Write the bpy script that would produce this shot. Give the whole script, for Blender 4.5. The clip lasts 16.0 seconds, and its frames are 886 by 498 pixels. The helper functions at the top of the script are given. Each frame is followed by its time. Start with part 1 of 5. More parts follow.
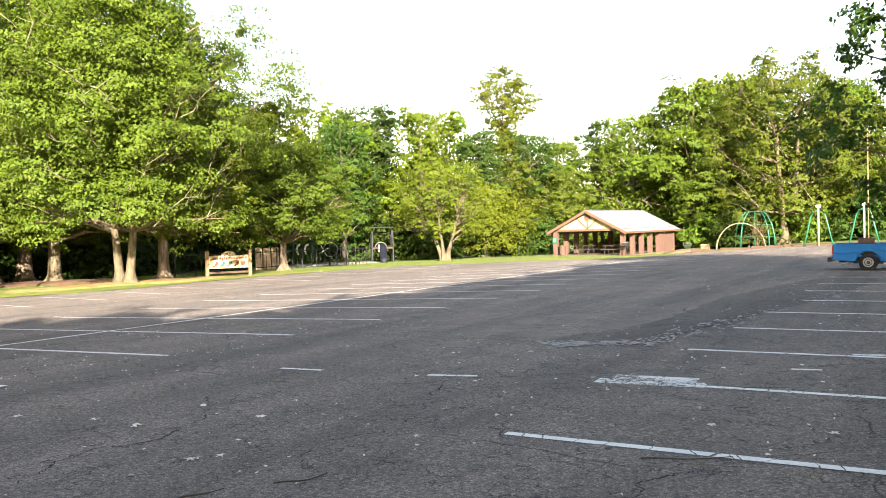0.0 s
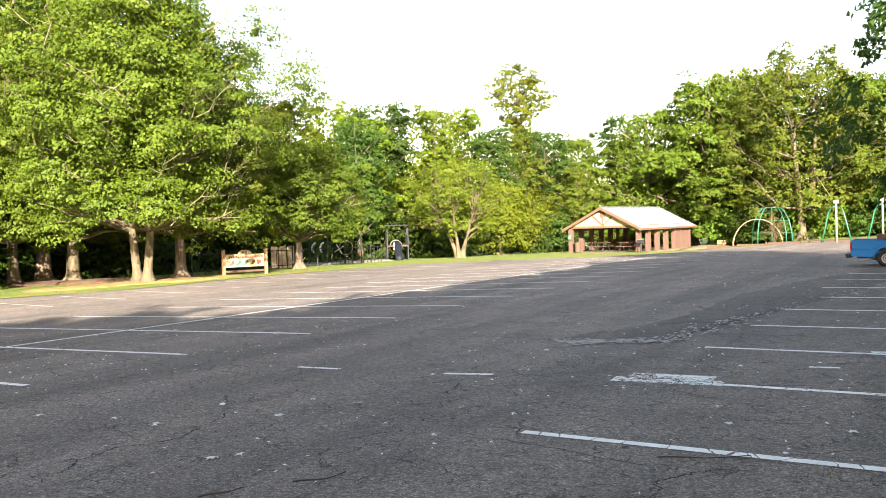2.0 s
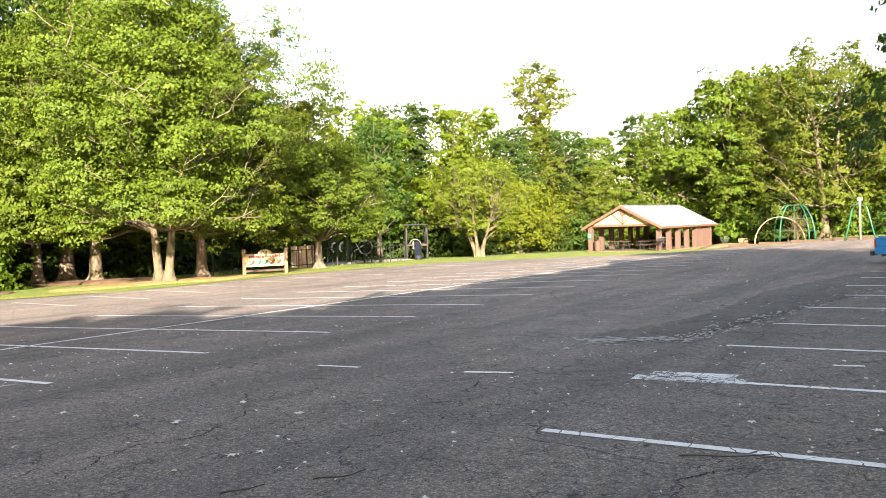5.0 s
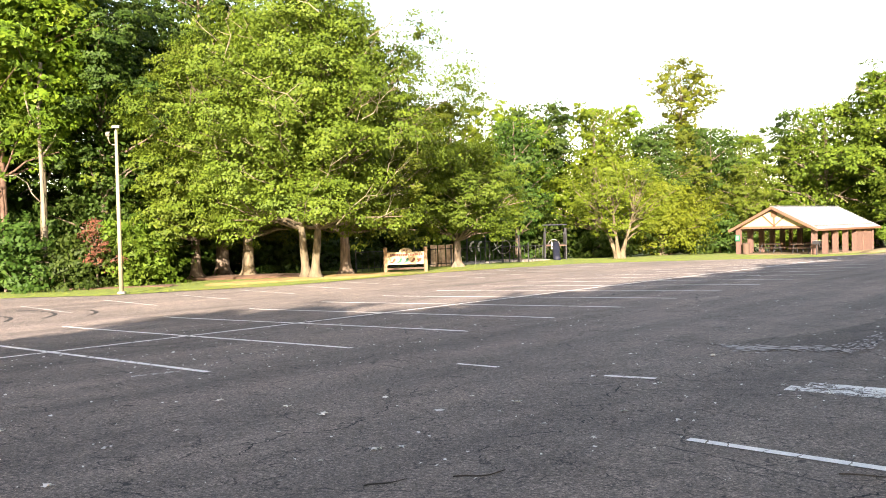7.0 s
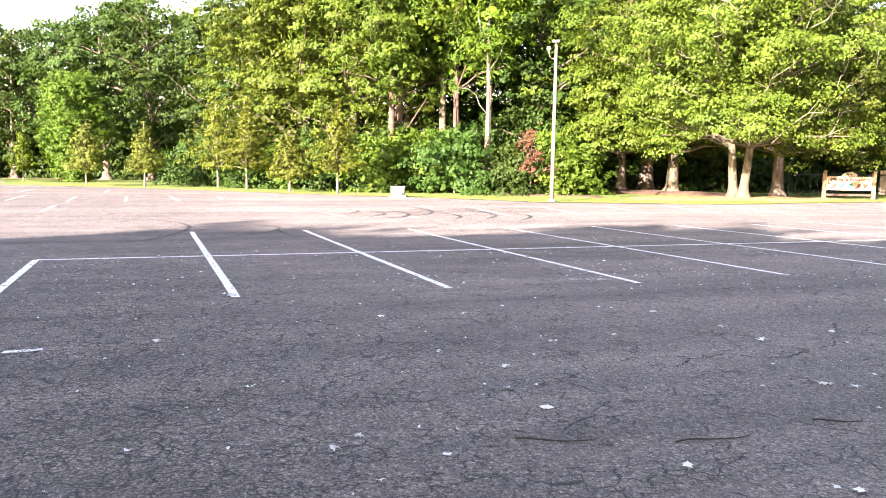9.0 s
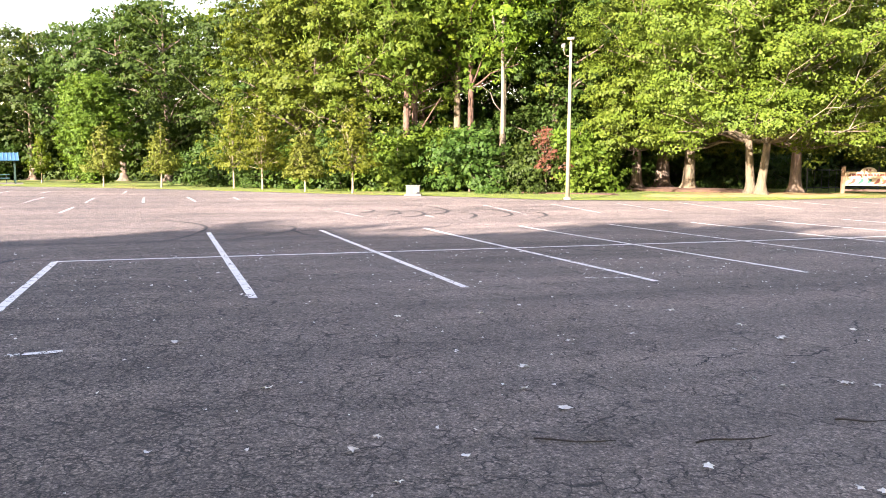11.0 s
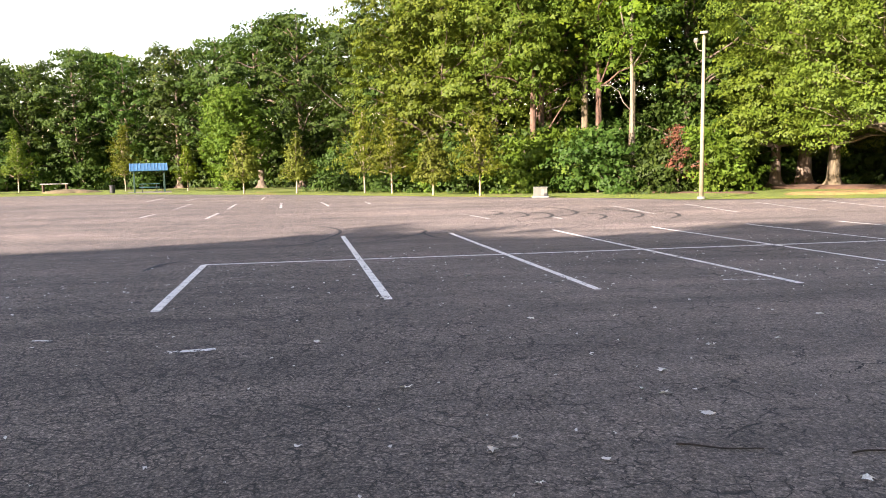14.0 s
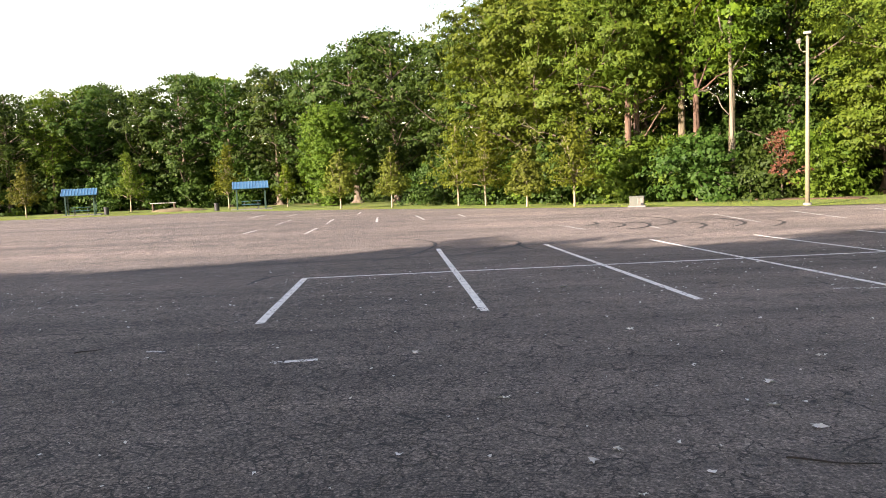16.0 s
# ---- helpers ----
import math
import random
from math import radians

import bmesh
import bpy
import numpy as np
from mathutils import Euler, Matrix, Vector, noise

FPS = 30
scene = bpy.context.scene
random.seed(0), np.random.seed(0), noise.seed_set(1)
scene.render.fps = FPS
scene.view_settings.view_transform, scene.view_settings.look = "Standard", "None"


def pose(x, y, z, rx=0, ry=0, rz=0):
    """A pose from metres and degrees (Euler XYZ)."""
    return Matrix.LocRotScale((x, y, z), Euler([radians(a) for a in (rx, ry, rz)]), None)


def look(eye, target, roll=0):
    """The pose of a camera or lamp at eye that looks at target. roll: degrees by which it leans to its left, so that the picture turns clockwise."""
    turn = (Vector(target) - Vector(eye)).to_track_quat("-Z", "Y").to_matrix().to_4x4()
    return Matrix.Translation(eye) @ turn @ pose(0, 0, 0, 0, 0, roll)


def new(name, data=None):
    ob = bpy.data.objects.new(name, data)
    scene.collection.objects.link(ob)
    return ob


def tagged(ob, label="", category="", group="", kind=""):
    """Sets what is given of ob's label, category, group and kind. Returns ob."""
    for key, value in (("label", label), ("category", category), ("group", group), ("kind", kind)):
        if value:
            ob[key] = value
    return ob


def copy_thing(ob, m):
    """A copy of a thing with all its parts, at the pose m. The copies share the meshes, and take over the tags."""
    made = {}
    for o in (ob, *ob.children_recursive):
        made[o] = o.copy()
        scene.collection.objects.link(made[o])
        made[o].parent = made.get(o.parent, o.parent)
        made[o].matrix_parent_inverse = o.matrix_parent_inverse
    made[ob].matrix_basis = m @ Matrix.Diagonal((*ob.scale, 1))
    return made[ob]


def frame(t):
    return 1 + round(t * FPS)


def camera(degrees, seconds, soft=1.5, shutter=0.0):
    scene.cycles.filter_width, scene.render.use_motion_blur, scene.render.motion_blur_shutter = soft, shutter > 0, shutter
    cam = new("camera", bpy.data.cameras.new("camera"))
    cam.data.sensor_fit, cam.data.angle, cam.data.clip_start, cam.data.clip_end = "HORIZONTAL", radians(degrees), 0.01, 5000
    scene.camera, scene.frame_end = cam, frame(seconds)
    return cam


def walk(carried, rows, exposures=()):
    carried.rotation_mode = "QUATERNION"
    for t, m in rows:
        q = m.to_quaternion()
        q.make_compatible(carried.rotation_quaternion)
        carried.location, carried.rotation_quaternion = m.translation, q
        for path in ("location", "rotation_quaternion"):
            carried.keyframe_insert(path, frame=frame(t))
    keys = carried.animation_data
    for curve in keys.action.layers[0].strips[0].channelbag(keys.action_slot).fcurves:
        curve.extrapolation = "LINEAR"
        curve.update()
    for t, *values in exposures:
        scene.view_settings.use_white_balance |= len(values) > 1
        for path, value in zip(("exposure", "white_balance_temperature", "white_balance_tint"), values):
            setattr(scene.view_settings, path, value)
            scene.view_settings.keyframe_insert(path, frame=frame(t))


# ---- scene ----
cam = camera(55.96, 16.0, soft=0.9)
# seconds, x, y, z, yaw, pitch, roll of the hand-held camera
ROWS = [
    (0.0, 0.000, -0.000, 1.701, 30.62, -1.54, 1.36),
    (0.5, -0.001, -0.002, 1.712, 31.07, -1.56, 1.43),
    (1.0, -0.003, -0.029, 1.727, 31.33, -1.63, 1.49),
    (1.5, -0.004, -0.026, 1.722, 31.51, -1.65, 1.52),
    (2.0, 0.005, -0.032, 1.721, 31.63, -1.69, 1.65),
    (2.5, 0.006, -0.038, 1.724, 31.73, -1.66, 1.69),
    (3.0, 0.009, -0.039, 1.719, 31.92, -1.68, 1.70),
    (5.5, -0.004, -0.019, 1.707, 33.87, -1.71, 2.03),
    (6.0, -0.012, -0.039, 1.709, 37.26, -1.64, 2.09),
    (6.5, -0.042, -0.095, 1.717, 40.81, -1.45, 1.65),
    (7.0, -0.030, -0.038, 1.716, 42.41, -1.45, 1.40),
    (7.5, -0.041, -0.037, 1.697, 44.84, -2.85, -0.40),
    (8.0, -0.133, -0.036, 1.627, 51.58, -5.40, -1.96),
    (8.5, -0.129, -0.177, 1.642, 67.21, -6.49, -1.10),
    (9.0, -0.151, -0.275, 1.697, 70.65, -7.08, -0.78),
    (11.5, -0.170, -0.281, 1.708, 71.78, -7.18, -0.20),
    (12.0, -0.170, -0.279, 1.708, 71.74, -7.24, -0.07),
    (12.5, -0.165, -0.279, 1.715, 72.08, -7.24, 0.01),
    (13.0, -0.162, -0.299, 1.716, 74.03, -7.19, 0.31),
    (13.5, -0.155, -0.329, 1.718, 77.24, -7.10, 0.75),
    (14.0, -0.145, -0.360, 1.713, 80.18, -6.98, 1.14),
    (14.5, -0.141, -0.363, 1.708, 82.86, -6.93, 1.41),
    (15.0, -0.132, -0.368, 1.710, 84.57, -6.90, 1.57),
    (15.5, -0.144, -0.382, 1.707, 85.94, -6.86, 1.72),
    (16.0, -0.110, -0.385, 1.705, 86.51, -5.92, 2.58),
]
EXPOSURES = [(0.0, 2.41, 7550, 12), (7.0, 2.46, 7750, 18), (8.0, 2.60, 7600, 21), (9.0, 3.10, 6950, 24), (9.3, 3.10, 6950, 24), (11.3, 2.64, 7100, 26), (12.5, 2.44, 7050, 26), (13.2, 2.46, 7050, 26), (13.6, 2.52, 7100, 25), (14.0, 2.22, 7300, 24), (15.0, 2.11, 7450, 22), (16.0, 1.99, 7450, 21)]
walk(cam, [(t, pose(x, y, z, 90 + pitch, roll, yaw)) for t, x, y, z, yaw, pitch, roll in ROWS], EXPOSURES)

# ---- light ----
SUN_TO = Vector((0.58, -0.815, 0.0)).normalized()
SUN_UP = radians(18.5)
world = bpy.data.worlds.new("sky")
scene.world = world
world.use_nodes = True
wn = world.node_tree
sky = wn.nodes.new("ShaderNodeTexSky")
sky.sky_type = "NISHITA"
sky.sun_disc = False
sky.sun_elevation = SUN_UP
sky.sun_rotation = math.atan2(SUN_TO.x, SUN_TO.y)
sky.air_density, sky.dust_density, sky.ozone_density = 1.0, 1.0, 0.8
wn.nodes["Background"].inputs["Strength"].default_value = 0.107
# a warm tint takes a little of the blue out of the sky's light
sky_tint = wn.nodes.new("ShaderNodeMix")
sky_tint.data_type, sky_tint.blend_type = "RGBA", "MULTIPLY"
sky_tint.inputs[0].default_value, sky_tint.inputs[7].default_value = 1.0, (1.06, 1.0, 0.965, 1)
wn.links.new(sky.outputs[0], sky_tint.inputs[6])
wn.links.new(sky_tint.outputs[2], wn.nodes["Background"].inputs["Color"])
sun = new("sun", bpy.data.lights.new("sun", "SUN"))
sun.data.energy, sun.data.angle, sun.data.color = 4.75, radians(0.6), (1.0, 0.98, 0.945)
sun.matrix_world = look((SUN_TO.x * 100, SUN_TO.y * 100, 100 * math.tan(SUN_UP)), (0, 0, 0))


# ---- materials ----
def mat(name, rough=0.8, metal=0.0):
    m = bpy.data.materials.new(name)
    m.use_nodes = True
    b = m.node_tree.nodes["Principled BSDF"]
    b.inputs["Roughness"].default_value, b.inputs["Metallic"].default_value = rough, metal
    return m, m.node_tree, b


def node(nt, kind, **inputs):
    n = nt.nodes.new(kind)
    for k, v in inputs.items():
        n.inputs[k.replace("_", " ")].default_value = v
    return n


def coords(nt, scale=(1, 1, 1)):
    tc = nt.nodes.new("ShaderNodeTexCoord")
    mp = nt.nodes.new("ShaderNodeMapping")
    mp.inputs["Scale"].default_value = scale
    nt.links.new(tc.outputs["Object"], mp.inputs["Vector"])
    return mp.outputs[0]


def noise_tex(nt, vec, scale, detail=5.0, rough=0.6):
    n = node(nt, "ShaderNodeTexNoise", Scale=scale, Detail=detail, Roughness=rough)
    nt.links.new(vec, n.inputs["Vector"])
    return n.outputs["Fac"]


def ramp(nt, fac, stops):
    r = nt.nodes.new("ShaderNodeValToRGB")
    els = r.color_ramp.elements
    while len(els) < len(stops):
        els.new(0.5)
    for e, (p, c) in zip(els, stops):
        e.position, e.color = p, (*c, 1) if len(c) == 3 else c
    nt.links.new(fac, r.inputs[0])
    return r.outputs[0]


def mix(nt, a, b, fac, mode="MIX"):
    m = nt.nodes.new("ShaderNodeMix")
    m.data_type, m.blend_type = "RGBA", mode
    for sock, v in ((m.inputs[6], a), (m.inputs[7], b), (m.inputs[0], fac)):
        if isinstance(v, bpy.types.NodeSocket):
            nt.links.new(v, sock)
        else:
            sock.default_value = v if not isinstance(v, tuple) else (*v, 1)
    return m.outputs[2]


def maths(nt, op, a, b=0.0):
    m = nt.nodes.new("ShaderNodeMath")
    m.operation = op
    for i, v in enumerate((a, b)):
        if isinstance(v, bpy.types.NodeSocket):
            nt.links.new(v, m.inputs[i])
        else:
            m.inputs[i].default_value = v
    return m.outputs[0]


def bump(nt, b, height, strength=0.4, dist=0.02):
    n = node(nt, "ShaderNodeBump", Strength=strength, Distance=dist)
    nt.links.new(height, n.inputs["Height"])
    nt.links.new(n.outputs[0], b.inputs["Normal"])


def plain(name, colour, rough=0.7, metal=0.0, vary=0.25, scale=6.0, relief=0.15):
    """A surface of one colour with stains, grain and fine relief."""
    m, nt, b = mat(name, rough, metal)
    v = coords(nt)
    big, fine = noise_tex(nt, v, scale), noise_tex(nt, v, scale * 9)
    dark = tuple(c * (1 - vary) for c in colour)
    light = tuple(min(1, c * (1 + vary * 0.7)) for c in colour)
    c = ramp(nt, big, [(0.3, dark), (0.5, colour), (0.75, light)])
    c = mix(nt, c, dark, maths(nt, "MULTIPLY", fine, 0.35))
    nt.links.new(c, b.inputs["Base Color"])
    r = nt.nodes.new("ShaderNodeMapRange")
    nt.links.new(fine, r.inputs[0])
    r.inputs[3].default_value, r.inputs[4].default_value = max(0.05, rough - 0.12), min(1, rough + 0.12)
    nt.links.new(r.outputs[0], b.inputs["Roughness"])
    if relief:
        bump(nt, b, fine, relief, 0.01)
    return m


def leaf_mat(name, dark, mid, light, glow=0.35):
    """Foliage: every leaf its own green, some light coming through it."""
    m, nt, b = mat(name, 0.55)
    geo = nt.nodes.new("ShaderNodeNewGeometry")
    info = nt.nodes.new("ShaderNodeObjectInfo")
    r = maths(nt, "ADD", maths(nt, "MULTIPLY", geo.outputs["Random Per Island"], 0.35), maths(nt, "MULTIPLY", noise_tex(nt, coords(nt), 0.8, 2), 0.75))
    c = ramp(nt, r, [(0.1, dark), (0.5, mid), (0.95, light)])
    hs = node(nt, "ShaderNodeHueSaturation")
    nt.links.new(c, hs.inputs["Color"])
    nt.links.new(maths(nt, "ADD", maths(nt, "MULTIPLY", info.outputs["Random"], 0.028), 0.478), hs.inputs["Hue"])
    nt.links.new(maths(nt, "ADD", maths(nt, "MULTIPLY", info.outputs["Random"], 0.35), 0.8), hs.inputs["Value"])
    c = hs.outputs[0]
    nt.links.new(c, b.inputs["Base Color"])
    b.inputs["Specular IOR Level"].default_value = 0.12
    tr = nt.nodes.new("ShaderNodeBsdfTranslucent")
    warm = mix(nt, c, (1.0, 0.9, 0.25), 0.6, "MULTIPLY")
    nt.links.new(mix(nt, warm, warm, 1.0, "ADD"), tr.inputs[0])
    ms = nt.nodes.new("ShaderNodeMixShader")
    ms.inputs[0].default_value = glow
    nt.links.new(b.outputs[0], ms.inputs[1])
    nt.links.new(tr.outputs[0], ms.inputs[2])
    nt.links.new(ms.outputs[0], nt.nodes["Material Output"].inputs[0])
    return m


def bark_mat(name, dark, light):
    m, nt, b = mat(name, 0.9)
    v = coords(nt, (1, 1, 0.22))
    a, f = noise_tex(nt, v, 7, 6), noise_tex(nt, v, 30, 4)
    c = ramp(nt, a, [(0.32, dark), (0.62, light)])
    nt.links.new(mix(nt, c, dark, maths(nt, "MULTIPLY", f, 0.6)), b.inputs["Base Color"])
    bump(nt, b, maths(nt, "ADD", a, f), 0.8, 0.05)
    return m


def asphalt_mat(name="asphalt", tone=1.0):
    """Old asphalt: coarse and fine aggregate, weathered streaks along the lanes, and a net of broken wandering cracks."""
    m, nt, b = mat(name, 0.84)
    v = coords(nt)
    big, mid, fine = noise_tex(nt, v, 0.16, 5), noise_tex(nt, v, 1.1, 7, 0.72), noise_tex(nt, v, 80, 4, 0.75)
    c = ramp(nt, big, [(0.3, (0.182, 0.148, 0.126)), (0.55, (0.212, 0.173, 0.148)), (0.8, (0.244, 0.199, 0.171))])
    c = mix(nt, c, ramp(nt, mid, [(0.3, (0.70, 0.69, 0.69)), (0.7, (1.22, 1.21, 1.2))]), 0.8, "MULTIPLY")
    # streaks worn along the driving lanes, and pale dusty ones
    lane = noise_tex(nt, coords(nt, (0.75, 0.07, 1)), 1.0, 5, 0.62)
    c = mix(nt, c, ramp(nt, lane, [(0.34, (0.58, 0.58, 0.59)), (0.5, (1, 1, 1)), (0.68, (1.38, 1.36, 1.33))]), 0.8, "MULTIPLY")
    vc = node(nt, "ShaderNodeTexVoronoi", Scale=62)
    nt.links.new(v, vc.inputs["Vector"])
    sep = nt.nodes.new("ShaderNodeSeparateColor")
    nt.links.new(vc.outputs["Color"], sep.inputs[0])
    c = mix(nt, c, ramp(nt, sep.outputs[0], [(0.05, (0.62, 0.62, 0.62)), (0.7, (1, 1, 1)), (0.97, (1.5, 1.49, 1.47))]), 1.0, "MULTIPLY")
    c = mix(nt, c, ramp(nt, fine, [(0.38, (0.55, 0.55, 0.55)), (0.5, (0.97, 0.97, 0.97)), (0.64, (1.5, 1.49, 1.47))]), 0.9, "MULTIPLY")
    c = mix(nt, c, ramp(nt, noise_tex(nt, v, 24, 4, 0.7), [(0.36, (0.62, 0.62, 0.62)), (0.5, (1.0, 1.0, 1.0)), (0.64, (1.22, 1.21, 1.2))]), 1.0, "MULTIPLY")
    # two scales of warping make the cracks wander
    wv = v
    for ws, wa in ((2.2, 0.26), (11.0, 0.075)):
        warp = node(nt, "ShaderNodeTexNoise", Scale=ws, Detail=5.0, Roughness=0.65)
        nt.links.new(v, warp.inputs["Vector"])
        add = nt.nodes.new("ShaderNodeVectorMath")
        add.operation = "MULTIPLY_ADD"
        nt.links.new(warp.outputs["Color"], add.inputs[0])
        add.inputs[1].default_value = (wa, wa, 0.0)
        nt.links.new(wv, add.inputs[2])
        wv = add.outputs[0]
    xyz = nt.nodes.new("ShaderNodeSeparateXYZ")
    nt.links.new(v, xyz.inputs[0])
    sound = nt.nodes.new("ShaderNodeMapRange")
    nt.links.new(xyz.outputs[1], sound.inputs[0])
    sound.inputs[1].default_value, sound.inputs[2].default_value = -0.5, 3.5
    sound.inputs[3].default_value, sound.inputs[4].default_value = 0.0, 0.08
    # the surface is coarser and more open where it is unsound
    open_grain = maths(nt, "SUBTRACT", 0.85, maths(nt, "MULTIPLY", sound.outputs[0], 10.0))
    c = mix(nt, c, ramp(nt, noise_tex(nt, v, 42, 3, 0.7), [(0.38, (0.36, 0.36, 0.36)), (0.5, (0.97, 0.97, 0.97)), (0.64, (1.6, 1.58, 1.56))]), open_grain, "MULTIPLY")
    crack = None
    # width in the cell's own units, gate: how much of the net is open
    for scale, width, gs, gate in ((0.42, 0.005, 0.6, 0.5), (1.3, 0.009, 1.3, 0.53), (5.5, 0.036, 2.2, 0.46), (10.5, 0.058, 3.0, 0.475)):
        vo = node(nt, "ShaderNodeTexVoronoi", Scale=scale)
        vo.feature = "DISTANCE_TO_EDGE"
        nt.links.new(wv, vo.inputs["Vector"])
        k = nt.nodes.new("ShaderNodeMapRange")
        nt.links.new(vo.outputs["Distance"], k.inputs[0])
        k.inputs[1].default_value, k.inputs[2].default_value = width * 0.35, width
        k.inputs[3].default_value, k.inputs[4].default_value = 1.0, 0.0
        g = nt.nodes.new("ShaderNodeMapRange")
        nt.links.new(maths(nt, "SUBTRACT", noise_tex(nt, v, gs, 6, 0.75), sound.outputs[0]) if scale > 3 else noise_tex(nt, v, gs, 6, 0.75), g.inputs[0])
        g.inputs[1].default_value, g.inputs[2].default_value = gate - 0.02, gate + 0.05
        k = maths(nt, "MULTIPLY", k.outputs[0], g.outputs[0])
        crack = k if crack is None else maths(nt, "MAXIMUM", crack, k)
    c = mix(nt, c, (0.022, 0.021, 0.020), maths(nt, "MULTIPLY", crack, 0.9))
    c = mix(nt, c, (tone, tone, tone), 1.0, "MULTIPLY")
    nt.links.new(c, b.inputs["Base Color"])
    h = maths(nt, "SUBTRACT", maths(nt, "ADD", maths(nt, "ADD", fine, mid), maths(nt, "MULTIPLY", sep.outputs[0], 0.4)), maths(nt, "MULTIPLY", crack, 1.2))
    bump(nt, b, h, 1.0, 0.012)
    return m


def paint_mat(name, colour, worn):
    """Road paint, worn off in patches and broken where the asphalt under it has cracked."""
    m, nt, b = mat(name, 0.75)
    v = coords(nt)
    f, g = noise_tex(nt, v, 18, 6, 0.75), noise_tex(nt, v, 1.1, 3)
    c = ramp(nt, noise_tex(nt, v, 5), [(0.3, tuple(c * 0.82 for c in colour)), (0.7, colour)])
    nt.links.new(mix(nt, c, ramp(nt, noise_tex(nt, v, 70, 3), [(0.35, (0.8, 0.79, 0.78)), (0.6, (1, 1, 1))]), 0.8, "MULTIPLY"), b.inputs["Base Color"])
    warp = node(nt, "ShaderNodeTexNoise", Scale=3.0, Detail=5.0)
    nt.links.new(v, warp.inputs["Vector"])
    wv = nt.nodes.new("ShaderNodeVectorMath")
    wv.operation = "MULTIPLY_ADD"
    nt.links.new(warp.outputs["Color"], wv.inputs[0])
    wv.inputs[1].default_value = (0.25, 0.25, 0)
    nt.links.new(v, wv.inputs[2])
    vo = node(nt, "ShaderNodeTexVoronoi", Scale=3.2)
    vo.feature = "DISTANCE_TO_EDGE"
    nt.links.new(wv.outputs[0], vo.inputs["Vector"])
    sound = maths(nt, "GREATER_THAN", vo.outputs["Distance"], maths(nt, "MULTIPLY", f, 0.032))
    a = maths(nt, "GREATER_THAN", maths(nt, "ADD", f, maths(nt, "MULTIPLY", g, 0.5)), worn)
    nt.links.new(maths(nt, "MULTIPLY", a, sound), b.inputs["Alpha"])
    return m


def ground_mat():
    """Mown grass, dry and bare in patches, with leaf litter."""
    m, nt, b = mat("grass", 0.95)
    v = coords(nt)
    big, mid, fine = noise_tex(nt, v, 0.22, 4), noise_tex(nt, v, 2.2, 5), noise_tex(nt, v, 26, 4, 0.7)
    green = ramp(nt, fine, [(0.3, (0.075, 0.110, 0.012)), (0.7, (0.18, 0.235, 0.026))])
    dry = ramp(nt, fine, [(0.3, (0.17, 0.105, 0.042)), (0.7, (0.34, 0.22, 0.085))])
    f = ramp(nt, maths(nt, "ADD", maths(nt, "MULTIPLY", big, 0.6), maths(nt, "MULTIPLY", mid, 0.4)), [(0.54, (0, 0, 0)), (0.68, (1, 1, 1))])
    nt.links.new(mix(nt, green, dry, f), b.inputs["Base Color"])
    bump(nt, b, fine, 0.8, 0.05)
    return m


ASPHALT, GRASS = asphalt_mat(), ground_mat()
PAINT = paint_mat("white_road_paint", (0.95, 0.91, 0.84), 0.545)
FLAKING = paint_mat("flaking_road_paint", (0.88, 0.86, 0.80), 0.735)
PATCHED = asphalt_mat("patched_asphalt", 0.64)
FADED = paint_mat("faded_road_paint", (0.55, 0.53, 0.49), 0.69)
RUBBER_MARK = paint_mat("tyre_rubber_mark", (0.030, 0.028, 0.028), 0.66)
FAINT_MARK = paint_mat("faint_rubber_mark", (0.075, 0.066, 0.062), 0.74)
MULCH = plain("mulch", (0.13, 0.07, 0.038), 0.95, vary=0.5, scale=3, relief=0.8)
LEAF_MAPLE = leaf_mat("maple_leaves", (0.034, 0.063, 0.007), (0.064, 0.101, 0.011), (0.112, 0.151, 0.016), 0.24)
LEAF_BRIGHT = leaf_mat("bright_green_leaves", (0.030, 0.064, 0.007), (0.060, 0.109, 0.011), (0.107, 0.156, 0.020), 0.24)
LEAF_LIME = leaf_mat("lime_green_leaves", (0.033, 0.075, 0.008), (0.059, 0.122, 0.013), (0.100, 0.171, 0.020), 0.28)
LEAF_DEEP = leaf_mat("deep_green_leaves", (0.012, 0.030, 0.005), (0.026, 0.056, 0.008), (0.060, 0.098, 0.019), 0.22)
LEAF_WOOD = leaf_mat("woodland_leaves", (0.034, 0.069, 0.007), (0.067, 0.114, 0.008), (0.134, 0.180, 0.015), 0.24)
LEAF_YELLOW = leaf_mat("yellowing_leaves", (0.043, 0.063, 0.005), (0.080, 0.105, 0.008), (0.134, 0.151, 0.015), 0.24)
LEAF_OLIVE = leaf_mat("olive_leaves", (0.038, 0.055, 0.005), (0.072, 0.098, 0.008), (0.123, 0.147, 0.017), 0.24)
LEAF_RUST = leaf_mat("rusty_leaves", (0.042, 0.054, 0.008), (0.078, 0.093, 0.013), (0.120, 0.130, 0.021), 0.24)
LEAF_RED = leaf_mat("red_dead_leaves", (0.065, 0.030, 0.018), (0.125, 0.052, 0.028), (0.19, 0.090, 0.045), 0.15)
NEEDLE = leaf_mat("pine_needles", (0.028, 0.059, 0.006), (0.054, 0.103, 0.010), (0.106, 0.157, 0.019), 0.25)
BARK = bark_mat("grey_brown_bark", (0.06, 0.042, 0.03), (0.22, 0.165, 0.11))
BARK_PALE = bark_mat("pale_bark", (0.056, 0.043, 0.024), (0.20, 0.155, 0.088))
BARK_YOUNG = bark_mat("smooth_young_bark", (0.19, 0.15, 0.09), (0.40, 0.33, 0.22))
